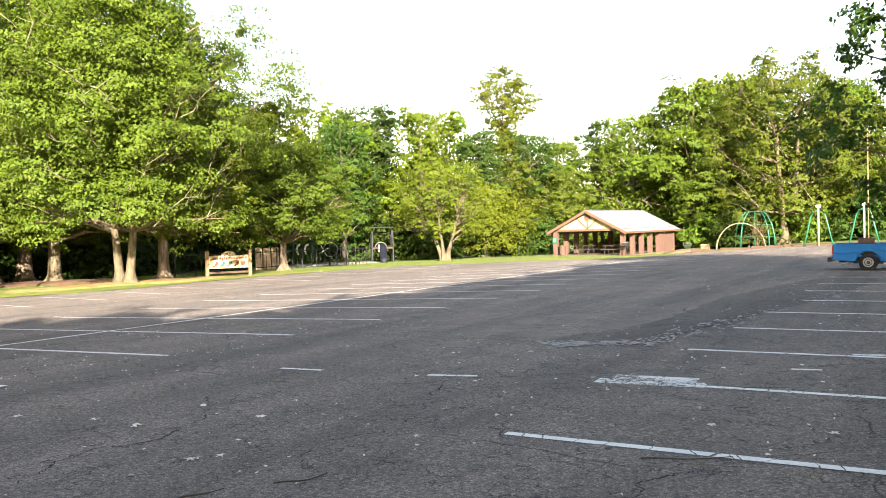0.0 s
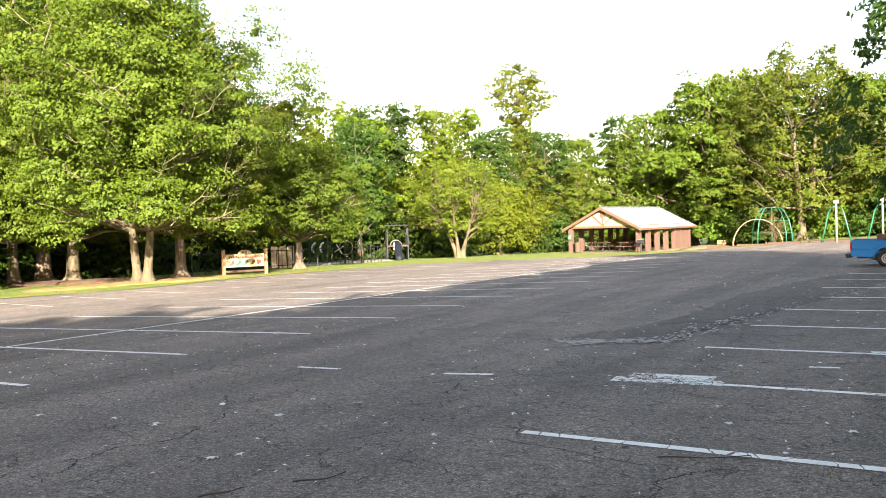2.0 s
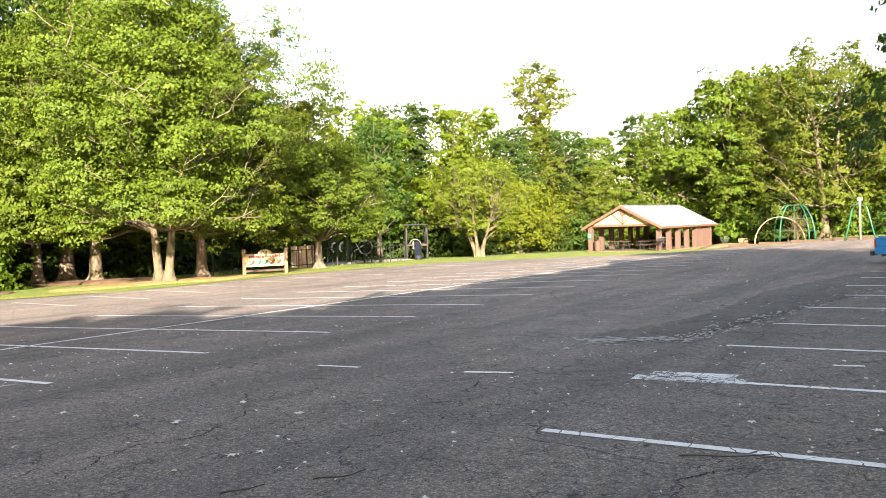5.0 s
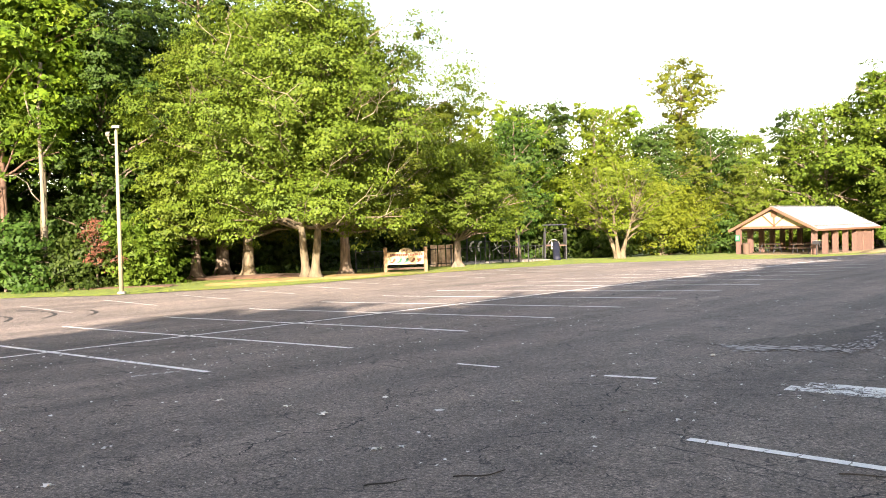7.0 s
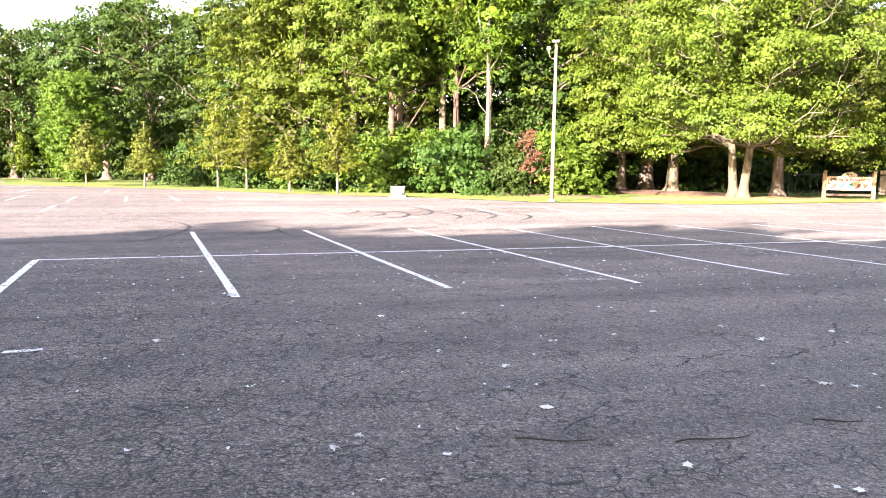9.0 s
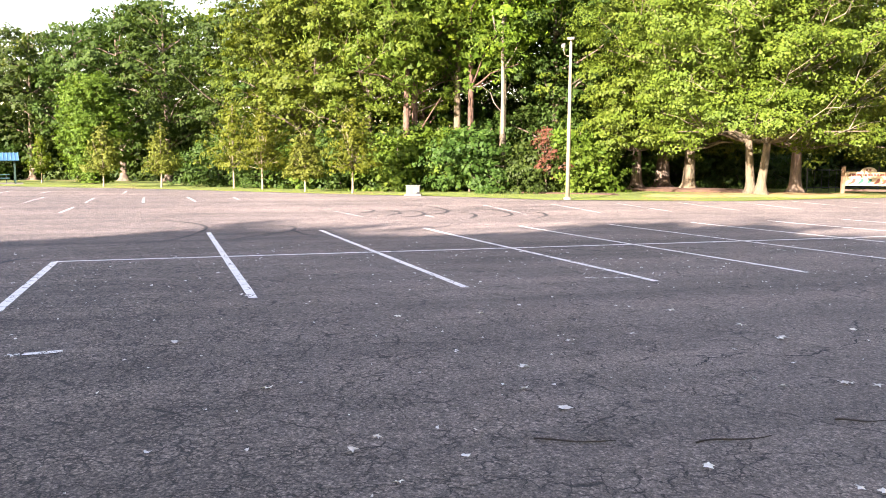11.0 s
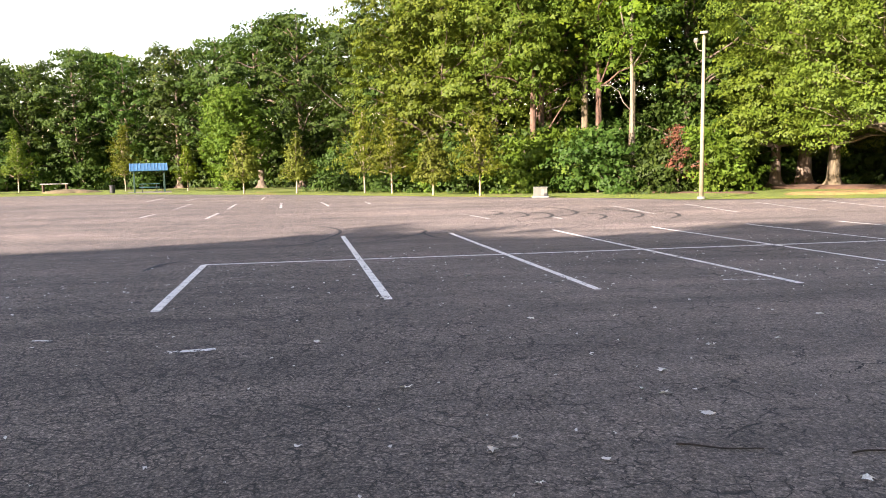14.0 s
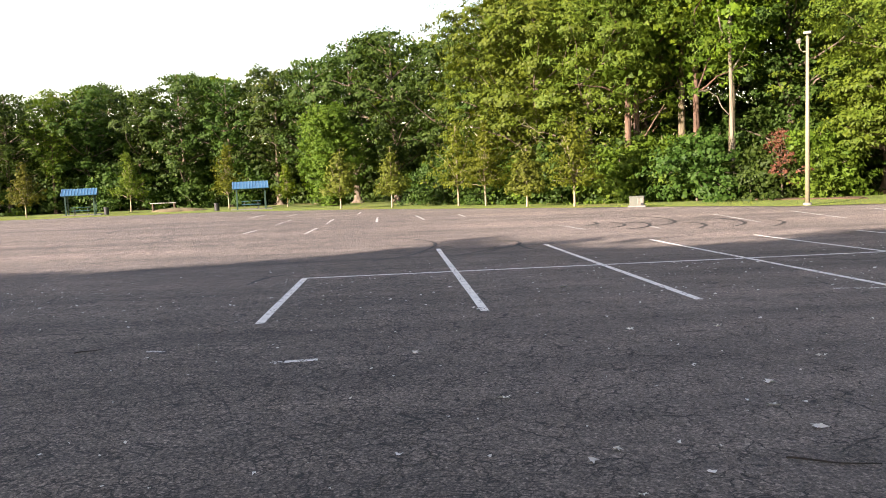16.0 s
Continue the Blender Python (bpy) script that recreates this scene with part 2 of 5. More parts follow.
BARK_BOUGH = bark_mat("pale_bough_bark", (0.14, 0.115, 0.065), (0.32, 0.27, 0.17))
BARK_PINE = bark_mat("pine_bark", (0.06, 0.034, 0.022), (0.20, 0.115, 0.072))


# ---- ground shape ----
def soft(a, k=2.0):
    return np.where(a / k > 30, a, k * np.log1p(np.exp(np.clip(a / k, -50, 30))))


def gz(x, y):
    """Height of the gently sloping lot and lawn."""
    x, y = np.clip(x, -110, 60), np.clip(y, -80, 120)
    e = 1 / (1 + np.exp(-(x + 14) / 4))
    return 0.0115 * x - 0.0067 * y + 0.006 * soft(y - 15) * e - 0.012 * soft(y - 45) * (1 - e) - 0.015 * soft(-x - 32) - 0.019 * (soft(-x - 10, 0.3) - 2 * soft(-x - 20.9, 0.3) + soft(-x - 31.8, 0.3))


LOT_Y = [-70, -27.5, -12, -0.3, 7.2, 14.2, 22, 31, 43, 55, 63, 64.5]
LOT_X = [-66, -59.2, -58.2, -47.1, -37.0, -30.2, -28.6, -29.6, -28.8, -23.3, -16.9, -9.0]


def lot_west(y):
    return np.interp(y, LOT_Y, LOT_X)


# ---- builders ----
def mesh_of(name, verts, faces, material, smooth=False):
    me = bpy.data.meshes.new(name)
    me.from_pydata([tuple(map(float, v)) for v in verts], [], [tuple(map(int, f)) for f in faces])
    me.materials.append(material)
    if smooth:
        me.polygons.foreach_set("use_smooth", [True] * len(me.polygons))
    me.update()
    return me


def quads_mesh(name, verts, material):
    """One mesh of loose faces: verts is an array of n x corners x 3."""
    n, k = verts.shape[:2]
    me = bpy.data.meshes.new(name)
    me.vertices.add(n * k)
    me.vertices.foreach_set("co", np.ascontiguousarray(verts, dtype=np.float32).ravel())
    me.loops.add(n * k)
    me.loops.foreach_set("vertex_index", np.arange(n * k, dtype=np.int32))
    me.polygons.add(n)
    me.polygons.foreach_set("loop_start", np.arange(n, dtype=np.int32) * k)
    me.materials.append(material)
    me.update(calc_edges=True)
    return me


def under(name, me, parent, label=""):
    ob = new(name, me)
    ob.parent = parent
    if label:
        tagged(ob, label)
    return ob


def part(name, bm, material, parent, label="", smooth=False):
    me = bpy.data.meshes.new(name)
    bm.to_mesh(me)
    bm.free()
    me.materials.append(material)
    if smooth:
        me.polygons.foreach_set("use_smooth", [True] * len(me.polygons))
    return under(name, me, parent, label)


def box(bm, sx, sy, sz, m=None, bevel=0.0):
    """A bevelled block with its middle at the origin of m."""
    r = bmesh.ops.create_cube(bm, size=1.0, matrix=(m or Matrix()) @ Matrix.Diagonal((sx, sy, sz, 1)))
    if bevel:
        es = list({e for v in r["verts"] for e in v.link_edges})
        bmesh.ops.bevel(bm, geom=es, offset=bevel, segments=2, affect="EDGES", profile=0.7)
    return bm


def block(sx, sy, sz, m=None, bevel=0.01):
    return box(bmesh.new(), sx, sy, sz, m, bevel)


def rod(p, q, r0, r1=None, sides=10, bm=None):
    """A tapered round bar from p to q."""
    bm = bm or bmesh.new()
    p, q = Vector(p), Vector(q)
    d = q - p
    m = Matrix.Translation((p + q) / 2) @ d.to_track_quat("Z", "Y").to_matrix().to_4x4()
    bmesh.ops.create_cone(bm, cap_ends=True, segments=sides, radius1=r0, radius2=r0 if r1 is None else r1, depth=d.length, matrix=m)
    return bm


def tube(verts, faces, pts, radii, sides):
    """Adds a bent tapered tube along pts to the lists."""
    base = len(verts)
    pts = [Vector(p) for p in pts]
    for i, p in enumerate(pts):
        d = (pts[min(i + 1, len(pts) - 1)] - pts[max(i - 1, 0)]).normalized()
        a = d.orthogonal().normalized() if abs(d.z) < 0.9 else Vector((1, 0, 0)).cross(d).normalized()
        b = d.cross(a)
        for k in range(sides):
            w = 2 * math.pi * k / sides
            verts.append(p + (a * math.cos(w) + b * math.sin(w)) * radii[i])
    for i in range(len(pts) - 1):
        for k in range(sides):
            j = (k + 1) % sides
            faces.append((base + i * sides + k, base + i * sides + j, base + (i + 1) * sides + j, base + (i + 1) * sides + k))


def bent(name, pts, r, material, parent, label="", sides=10):
    """A pipe bent along pts."""
    v, f = [], []
    tube(v, f, pts, [r] * len(pts), sides)
    n = len(v)
    f.append(tuple(range(sides))[::-1])
    f.append(tuple(range(n - sides, n)))
    return under(name, mesh_of(name, v, f, material, True), parent, label)


def thing(name, label, category, m=None, group="", kind=""):
    ob = new(name)
    ob.empty_display_size = 0.2
    if m is not None:
        ob.matrix_world = m
    return tagged(ob, label, category, group, kind)


def stand(x, y, turn=0.0, lift=0.0, size=1.0):
    return pose(x, y, float(gz(x, y)) + lift, 0, 0, turn) @ Matrix.Scale(size, 4)


# ---- trees ----
PROFILE = {
    "round": lambda s: np.sqrt(np.clip(1 - ((s - 0.42) / np.where(s > 0.42, 0.585, 0.62)) ** 2, 0.01, 1)),
    "oval": lambda s: np.sqrt(np.clip(1 - ((s - 0.5) / 0.53) ** 2, 0.01, 1)),
    "cone": lambda s: np.clip((1.02 - s), 0, 1) ** 0.85 * np.clip(0.45 + s / 0.15, 0, 1),
    "vase": lambda s: (0.4 + 0.6 * s ** 0.6) * np.sqrt(np.clip(1 - (np.clip(s - 0.66, 0, 1) / 0.36) ** 2, 0.01, 1)),
    "tall": lambda s: np.clip(0.5 + 0.5 * np.sin(s * 9 + 1), 0.35, 1) * np.sqrt(np.clip(1 - ((s - 0.5) / 0.54) ** 2, 0.01, 1)),
}


def tree(name, label, category, h, cr, cb, tr, leaves, bark, n, leaf, seed, shape="round", stems=1, lobes=0.3, slim=0.38, clump=2.6, limbs=46, flare=1.0, per_clump=60, core=1.25, fill=3, boughs=0, m=None, group=""):
    """A tree: flared tapered trunk, forking limbs and a crown of single leaves in uneven clumps."""
    rs = np.random.RandomState(seed)
    root = thing(name, label, category, m, group)
    # clumps inside the crown's outline
    nc = max(14, n // per_clump)
    s = rs.rand(nc * 4)
    keep = (rs.rand(nc * 4) < PROFILE[shape](s) ** 1.15) & (PROFILE[shape](s) > (0.0 if shape == "cone" else 0.3))
    s = s[keep][:nc] * (0.95 if shape in ("round", "oval") else 1.0)
    nc = len(s)
    a = rs.rand(nc) * 2 * np.pi
    ph = rs.rand(6) * 6.28
    wob = 1 + lobes * (0.5 * np.sin(2 * a + ph[0] + 5 * s) + 0.45 * np.sin(3 * a + ph[1] - 9 * s) + 0.4 * np.sin(5 * a + ph[2] + 14 * s + ph[3]))
    f = rs.rand(nc) ** 0.42
    rad = cr * PROFILE[shape](s) * f * wob
    zc = cb + s * (h - cb)
    droop = (0.10 * rad if shape in ("round", "oval") else 0.0)
    C = np.stack([rad * np.cos(a), rad * np.sin(a), zc - droop], 1)
    # a high clump that hangs alone moves in beside its neighbours
    if shape in ("round", "oval"):
        for i in np.argsort(-zc):
            if s[i] < 0.6:
                break
            away = np.linalg.norm(C - C[i], axis=1)
            below = np.argsort(away + 100 * (C[:, 2] > C[i, 2] - 0.05))[:3]
            if np.sort(away)[min(3, nc - 1)] > 0.30 * clump * cr ** 0.5:
                C[i] = C[i] * 0.3 + C[below].mean(axis=0) * 0.7
        zc = C[:, 2].copy()
    # wood
    V, F = [], []
    nodes = []
    for k in range(stems):
        w = 2 * math.pi * k / max(1, stems) + ph[4]
        out = 0.0 if stems == 1 else (0.45 if shape == "vase" else 0.22) * cr
        gap = 0.35 if shape == "vase" else 1.0
        foot = Vector((0, 0, 0)) if stems == 1 else Vector((math.cos(w) * tr * gap, math.sin(w) * tr * gap, 0))
        top = h * (0.86 if shape != "vase" else 0.7)
        pts, rr = [], []
        for z in [0.0, 0.12, 0.3, 0.6] + [0.6 + (top - 0.6) * i / 7 for i in range(1, 8)]:
            u = z / top
            sway = 0.05 * h * u * (1 - 0.4 * u)
            q = foot + Vector((math.cos(w) * out * u + sway * math.sin(3 * u + ph[5]) * 0.35, math.sin(w) * out * u + sway * math.cos(2.5 * u + ph[0]) * 0.35, z))
            pts.append(q)
            r = tr / (stems ** 0.5) * (1 - 0.88 * u)
            rr.append(r * (1 + 0.95 * flare * math.exp(-z / (tr * 1.2))))
        pts[0] = pts[0] - Vector((0, 0, 0.15))
        b0 = len(V)
        tube(V, F, pts, rr, 12 if tr > 0.12 else 7)
        sides = 12 if tr > 0.12 else 7
        for j in range(sides):
            if flare > 0.5 and j % 3 == 0:
                c0 = pts[0]
                for ring, g in ((0, 0.8), (1, 0.5), (2, 0.25)):
                    v = V[b0 + ring * sides + j]
                    V[b0 + ring * sides + j] = v + (v - Vector((c0.x, c0.y, v.z))) * g
        for q, r in list(zip(pts, rr))[4:]:
            nodes.append((q, r * 0.8))
    order = np.argsort(zc + 0.6 * rad)
    pick = order[np.linspace(0, nc - 1, min(limbs, nc)).astype(int)]
    far = sorted(pick, key=lambda i: rad[i] * 0.6 + zc[i])
    for i in far:
        t = Vector(C[i])
        best = min(nodes, key=lambda nd: (nd[0] - t).length + 2.0 * max(0, nd[0].z - t.z + 0.35 * math.hypot(t.x - nd[0].x, t.y - nd[0].y)) + 0.25 / (nd[1] + 0.02))
        p, r = best
        d = t - p
        if d.length < 0.3:
            continue
        mid = p + d * 0.5 + Vector((rs.randn() * 0.06, rs.randn() * 0.06, 0.05)) * d.length
        pts = [p, p + (mid - p) * 0.55 + Vector((0, 0, -0.02 * d.length)), mid, mid + (t - mid) * 0.5, t]
        r0 = min(r * 0.75, 0.016 + 0.024 * d.length + tr * 0.12, 0.3 * tr)
        rr = [r0, r0 * 0.85, r0 * 0.65, r0 * 0.45, max(0.012, r0 * 0.3)]
        if shape == "vase":
            bv, bf = [], []
            tube(bv, bf, pts, rr, 6)
            under("branch", mesh_of("branch", bv, bf, bark, True), root)
        else:
            tube(V, F, pts, rr, 6)
        nodes += [(q, x) for q, x in zip(pts[1:4], rr[1:4])]
    # pale bare boughs that reach out through the leaves and fork
    if boughs:
        first = len(F)
        for _ in range(boughs):
            u = 0.08 + 0.8 * rs.rand()
            w = rs.rand() * 6.283
            rim = cr * float(PROFILE[shape](np.array(u)))
            reach = 0.62 + 0.36 * rs.rand()
            a1 = Vector((math.cos(w) * rim * reach, math.sin(w) * rim * reach, cb + u * (h - cb)))
            ln = (0.16 + 0.2 * rs.rand()) * cr
            side = rs.randn() * 0.5
            a0 = a1 - Vector((math.cos(w + side), math.sin(w + side), 0.5 + 0.7 * rs.rand())) * ln
            r0 = 0.012 + 0.009 * ln
            spine = [a0]
            for j in range(1, 5):
                q = a0.lerp(a1, j / 4) + Vector((rs.randn(), rs.randn(), rs.randn() * 0.8)) * 0.055 * ln
                spine.append(q)
            tube(V, F, spine, [r0, r0 * 0.85, r0 * 0.7, r0 * 0.5, r0 * 0.25], 5)
            for j in (1, 2, 3):
                t2 = w + (1 if j % 2 else -1) * (0.6 + 0.6 * rs.rand())
                tip = spine[j] + Vector((math.cos(t2), math.sin(t2), 0.2 + 0.6 * rs.rand())) * ln * (0.25 + 0.3 * rs.rand())
                bend = spine[j].lerp(tip, 0.5) + Vector((rs.randn(), rs.randn(), rs.randn())) * 0.05 * ln
                tube(V, F, [spine[j], bend, tip], [r0 * 0.55, r0 * 0.42, r0 * 0.18], 4)
    wood = mesh_of("trunk", V, F, bark, True)
    if boughs:
        wood.materials.append(BARK_BOUGH)
        wood.polygons.foreach_set("material_index", [int(i >= first) for i in range(len(F))])
    under("trunk", wood, root)
    # leaves
    per = np.maximum(3, rs.poisson(n / nc, nc))
    idx = np.repeat(np.arange(nc), per)
    N = len(idx)
    # each clump holds several flat sprays of leaves
    cl = 0.16 * clump * cr ** 0.5 * (0.55 + 0.9 * rs.rand(nc)) * (0.8 + 0.4 * f)
    K = 7
    sub = rs.randn(nc, K, 3)
    sub *= (rs.rand(nc, K) ** 0.4 / np.linalg.norm(sub, axis=2))[:, :, None] * cl[:, None, None] * np.array([1.15, 1.15, 0.85])
    which = rs.randint(0, K, N)
    off = rs.randn(N, 3)
    off *= (rs.rand(N) ** 0.45 / np.linalg.norm(off, axis=1))[:, None] * cl[idx][:, None] * (0.42 + 0.3 * (which % 3) / 2)[:, None] * np.array([1.0, 1.0, 0.42])
    off = off + sub[idx, which]
    P = C[idx] + off
    P[:, 2] -= 0.18 * np.hypot(off[:, 0], off[:, 1])
    P[:, 2] = np.maximum(P[:, 2], 0.12)
    outw = C[idx] * np.array([1, 1, 0.0]) / (np.linalg.norm(C[idx][:, :2], axis=1)[:, None] + 0.1)
    nrm = outw * 0.6 + np.array([0, 0, 0.45]) + 0.85 * off / (cl[idx][:, None] + 0.05) + rs.randn(N, 3) * 0.32
    nrm /= np.linalg.norm(nrm, axis=1)[:, None]
    t1 = np.cross(nrm, rs.randn(N, 3))
    t1 /= np.linalg.norm(t1, axis=1)[:, None]
    t2 = np.cross(nrm, t1)
    L = (leaf * (0.6 + 0.7 * rs.rand(N)))[:, None]
    q = np.stack([P - t1 * L * 0.5 + t2 * L * slim, P - t1 * L * 0.42 - t2 * L * slim, P + t1 * L * 0.5 - nrm * L * 0.12], 1)
    # larger leaves deep inside, which close the crown
    M = n // fill
    s2 = rs.rand(M) * 0.76 + 0.06
    a2, f2 = rs.rand(M) * 6.283, np.sqrt(rs.rand(M)) * 0.62
    r2 = cr * PROFILE[shape](s2) * f2
    P2 = np.stack([r2 * np.cos(a2), r2 * np.sin(a2), cb + s2 * (h - cb)], 1)
    u1 = rs.randn(M, 3)
    u1 /= np.linalg.norm(u1, axis=1)[:, None]
    u2 = np.cross(u1, rs.randn(M, 3))
    u2 /= np.linalg.norm(u2, axis=1)[:, None]
    L2 = (leaf * core * (0.7 + 0.6 * rs.rand(M)))[:, None]
    q = np.concatenate([q, np.stack([P2 - u1 * L2 * 0.5 + u2 * L2 * 0.4, P2 - u1 * L2 * 0.5 - u2 * L2 * 0.4, P2 + u1 * L2 * 0.5], 1)])
    under("crown", quads_mesh("crown", q, leaves), root)
    return root


# ---- large structure ----
def sheet(name, xs, ys, z, material):
    """A grid over xs and ys at the heights z(x, y)."""
    X, Y = np.meshgrid(xs, ys)
    Z = z(X, Y)
    V = np.stack([X, Y, Z], -1).reshape(-1, 3)
    w = len(xs)
    F = [(j * w + i, j * w + i + 1, (j + 1) * w + i + 1, (j + 1) * w + i) for j in range(len(ys) - 1) for i in range(w - 1)]
    return new(name, mesh_of(name, V, F, material, True))


def lawn_z(x, y):
    lift = 0.03 * np.sin(x * 0.9 + 1.3 * np.sin(y * 0.5)) * np.sin(y * 0.8)
    inside = (x > lot_west(y) + 0.4) & (x < 5.2) & (y < 64) & (y > -69)
    return gz(x, y) + np.where(inside, -0.25, lift)


axis = lambda a, b, s: np.arange(a, b + 0.01, s)
ground_x = np.concatenate([[-2500, -900, -400, -220, -150, -120], axis(-100, 30, 1.25), [36, 48, 70, 110, 200, 400, 900, 2500]])
ground_y = np.concatenate([[-2500, -900, -400, -200, -120, -80], axis(-60, 110, 1.25), [116, 130, 160, 220, 400, 900, 2500]])
ground = tagged(sheet("ground", ground_x, ground_y, lawn_z, GRASS), "mown lawn with dry bare patches under trees", "lawn", kind="structure")

rows_y = axis(-70, 64.5, 0.75)
cols = np.linspace(0, 1, 72)
LV, LF = [], []
for y in rows_y:
    w = float(lot_west(y)) + 0.18 * noise.noise(Vector((0, y * 0.35, 3)))
    for c in cols:
        x = w + (5.2 - w) * c
        LV.append((x, y, float(gz(x, y))))
    LV.append((w - 0.02, y, float(gz(w, y)) - 0.2))
k = len(cols) + 1
for j in range(len(rows_y) - 1):
    for i in range(k - 2):
        LF.append((j * k + i, j * k + i + 1, (j + 1) * k + i + 1, (j + 1) * k + i))
    LF.append((j * k + k - 1, j * k, (j + 1) * k, (j + 1) * k + k - 1))
parking_lot = tagged(new("parking_lot", mesh_of("parking_lot", LV, LF, ASPHALT, True)), "worn dark asphalt car park with fine cracks", "car park", kind="structure")


def lot_z(x, y, lift=0.006):
    return float(gz(x, y)) + lift


def stripe(x0, y0, x1, y1, width=0.11, material=None, label="", lift=0.006):
    """A painted line on the asphalt."""
    n = max(2, int(math.hypot(x1 - x0, y1 - y0) / 0.7))
    d = Vector((x1 - x0, y1 - y0)).normalized()
    s = Vector((-d.y, d.x)) * width / 2
    v, f = [], []
    for i in range(n + 1):
        u = i / n
        x, y = x0 + (x1 - x0) * u, y0 + (y1 - y0) * u
        wob = 1 + 0.1 * noise.noise(Vector((x * 2, y * 2, 0)))
        for sg in (1, -1):
            px, py = x + s.x * sg * wob, y + s.y * sg * wob
            v.append((px, py, lot_z(px, py, lift)))
        if i:
            f.append((2 * i - 2, 2 * i - 1, 2 * i + 1, 2 * i))
    return tagged(new("painted_line", mesh_of("painted_line", v, f, material or PAINT)), label or "white parking bay line painted on asphalt", "road marking", "parking bay lines", "structure")


for i in range(-1, 20):
    y = 0.66 + 2.712 * i
    stripe({0: -10.15, 1: -10.21, 3: -10.16}.get(i, -10.0), y, -15.1 if i == -1 else -20.9, y)
stripe(-15.1, -2.05, -15.1, 49.5, 0.13, label="long white centre line between facing parking bays")
for i in range(-5, 18):
    y = 0.88 + 2.733 * i
    stripe({1: -3.28, 2: -3.18, 3: -2.35, 4: -3.03, 5: -2.96, 6: -2.88, 7: -2.57}.get(i, -3.05 + 0.02 * i), y, 2.4, y)

# ---- trees at the lot's edge ----
EDGE = "trees along the edge of the lot"
MAPLE = "spreading sunlit maple with a flared pale trunk"
tree("maple_tree", "large spreading maple with twin flared trunks at the lot's edge", "tree", 15.3, 6.9, 3.1, 0.26, LEAF_MAPLE, BARK_PALE, 104000, 0.135, 11, per_clump=300, clump=1.9, limbs=190, lobes=0.38, stems=2, boughs=80, m=stand(-31.9, 25.3, 20), group=EDGE)
tree("maple_tree", MAPLE, "tree", 13.7, 5.6, 2.6, 0.26, LEAF_MAPLE, BARK, 60000, 0.14, 12, fill=5, per_clump=280, clump=1.9, lobes=0.38, boughs=40, m=stand(-33.7, 29.1), group=EDGE, limbs=60)
tree("maple_tree", MAPLE, "tree", 13.5, 5.6, 2.5, 0.29, LEAF_MAPLE, BARK_PALE, 52000, 0.145, 13, fill=5, per_clump=280, clump=1.9, lobes=0.38, boughs=40, m=stand(-37.8, 25.8), group=EDGE, limbs=60)
tree("maple_tree", MAPLE, "tree", 14.0, 5.0, 2.8, 0.34, LEAF_MAPLE, BARK, 34000, 0.17, 14, fill=5, per_clump=280, clump=1.9, lobes=0.38, boughs=40, m=stand(-40.4, 25.9), group=EDGE)
tree("maple_tree", MAPLE, "tree", 13.0, 4.8, 2.6, 0.26, LEAF_MAPLE, BARK, 34000, 0.17, 15, fill=5, per_clump=280, clump=1.9, lobes=0.38, m=stand(-39.8, 23.9), group=EDGE)
tree("maple_tree", "smaller rounded maple beside the playground fence", "tree", 8.6, 4.2, 2.3, 0.22, LEAF_BRIGHT, BARK, 38000, 0.14, 16, per_clump=230, clump=1.9, boughs=40, m=stand(-33.9, 38.3), group=EDGE, limbs=60)
tree("crape_myrtle", "pale multi-stemmed crape myrtle with an open vase-shaped crown", "tree", 7.3, 4.0, 1.7, 0.34, LEAF_OLIVE, BARK_PALE, 13000, 0.15, 17, fill=60, clump=1.6, shape="vase", stems=5, per_clump=70, m=stand(-31.5, 53.4), limbs=110)
tree("spreading_tree", "low spreading tree with yellowing leaves", "tree", 6.8, 4.6, 1.6, 0.2, LEAF_YELLOW, BARK, 22000, 0.2, 18, per_clump=80, m=stand(-35.0, 66.5))
tree("tall_poplar", "tall slender poplar standing clear above the woods", "tree", 22.3, 4.7, 5.0, 0.3, LEAF_YELLOW, BARK_PALE, 13000, 0.28, 19, fill=12, clump=1.8, shape="tall", m=stand(-42.2, 85.6), lobes=0.5, limbs=70)

tree("tall_oak", "broad pale-limbed tree with thinning olive leaves behind the playground", "tree", 18.6, 6.6, 2.6, 0.42, LEAF_MAPLE, BARK_PALE, 27000, 0.22, 20, per_clump=150, clump=1.9, limbs=120, lobes=0.42, stems=2, fill=8, boughs=36, m=stand(-11.3, 79.4, 40))

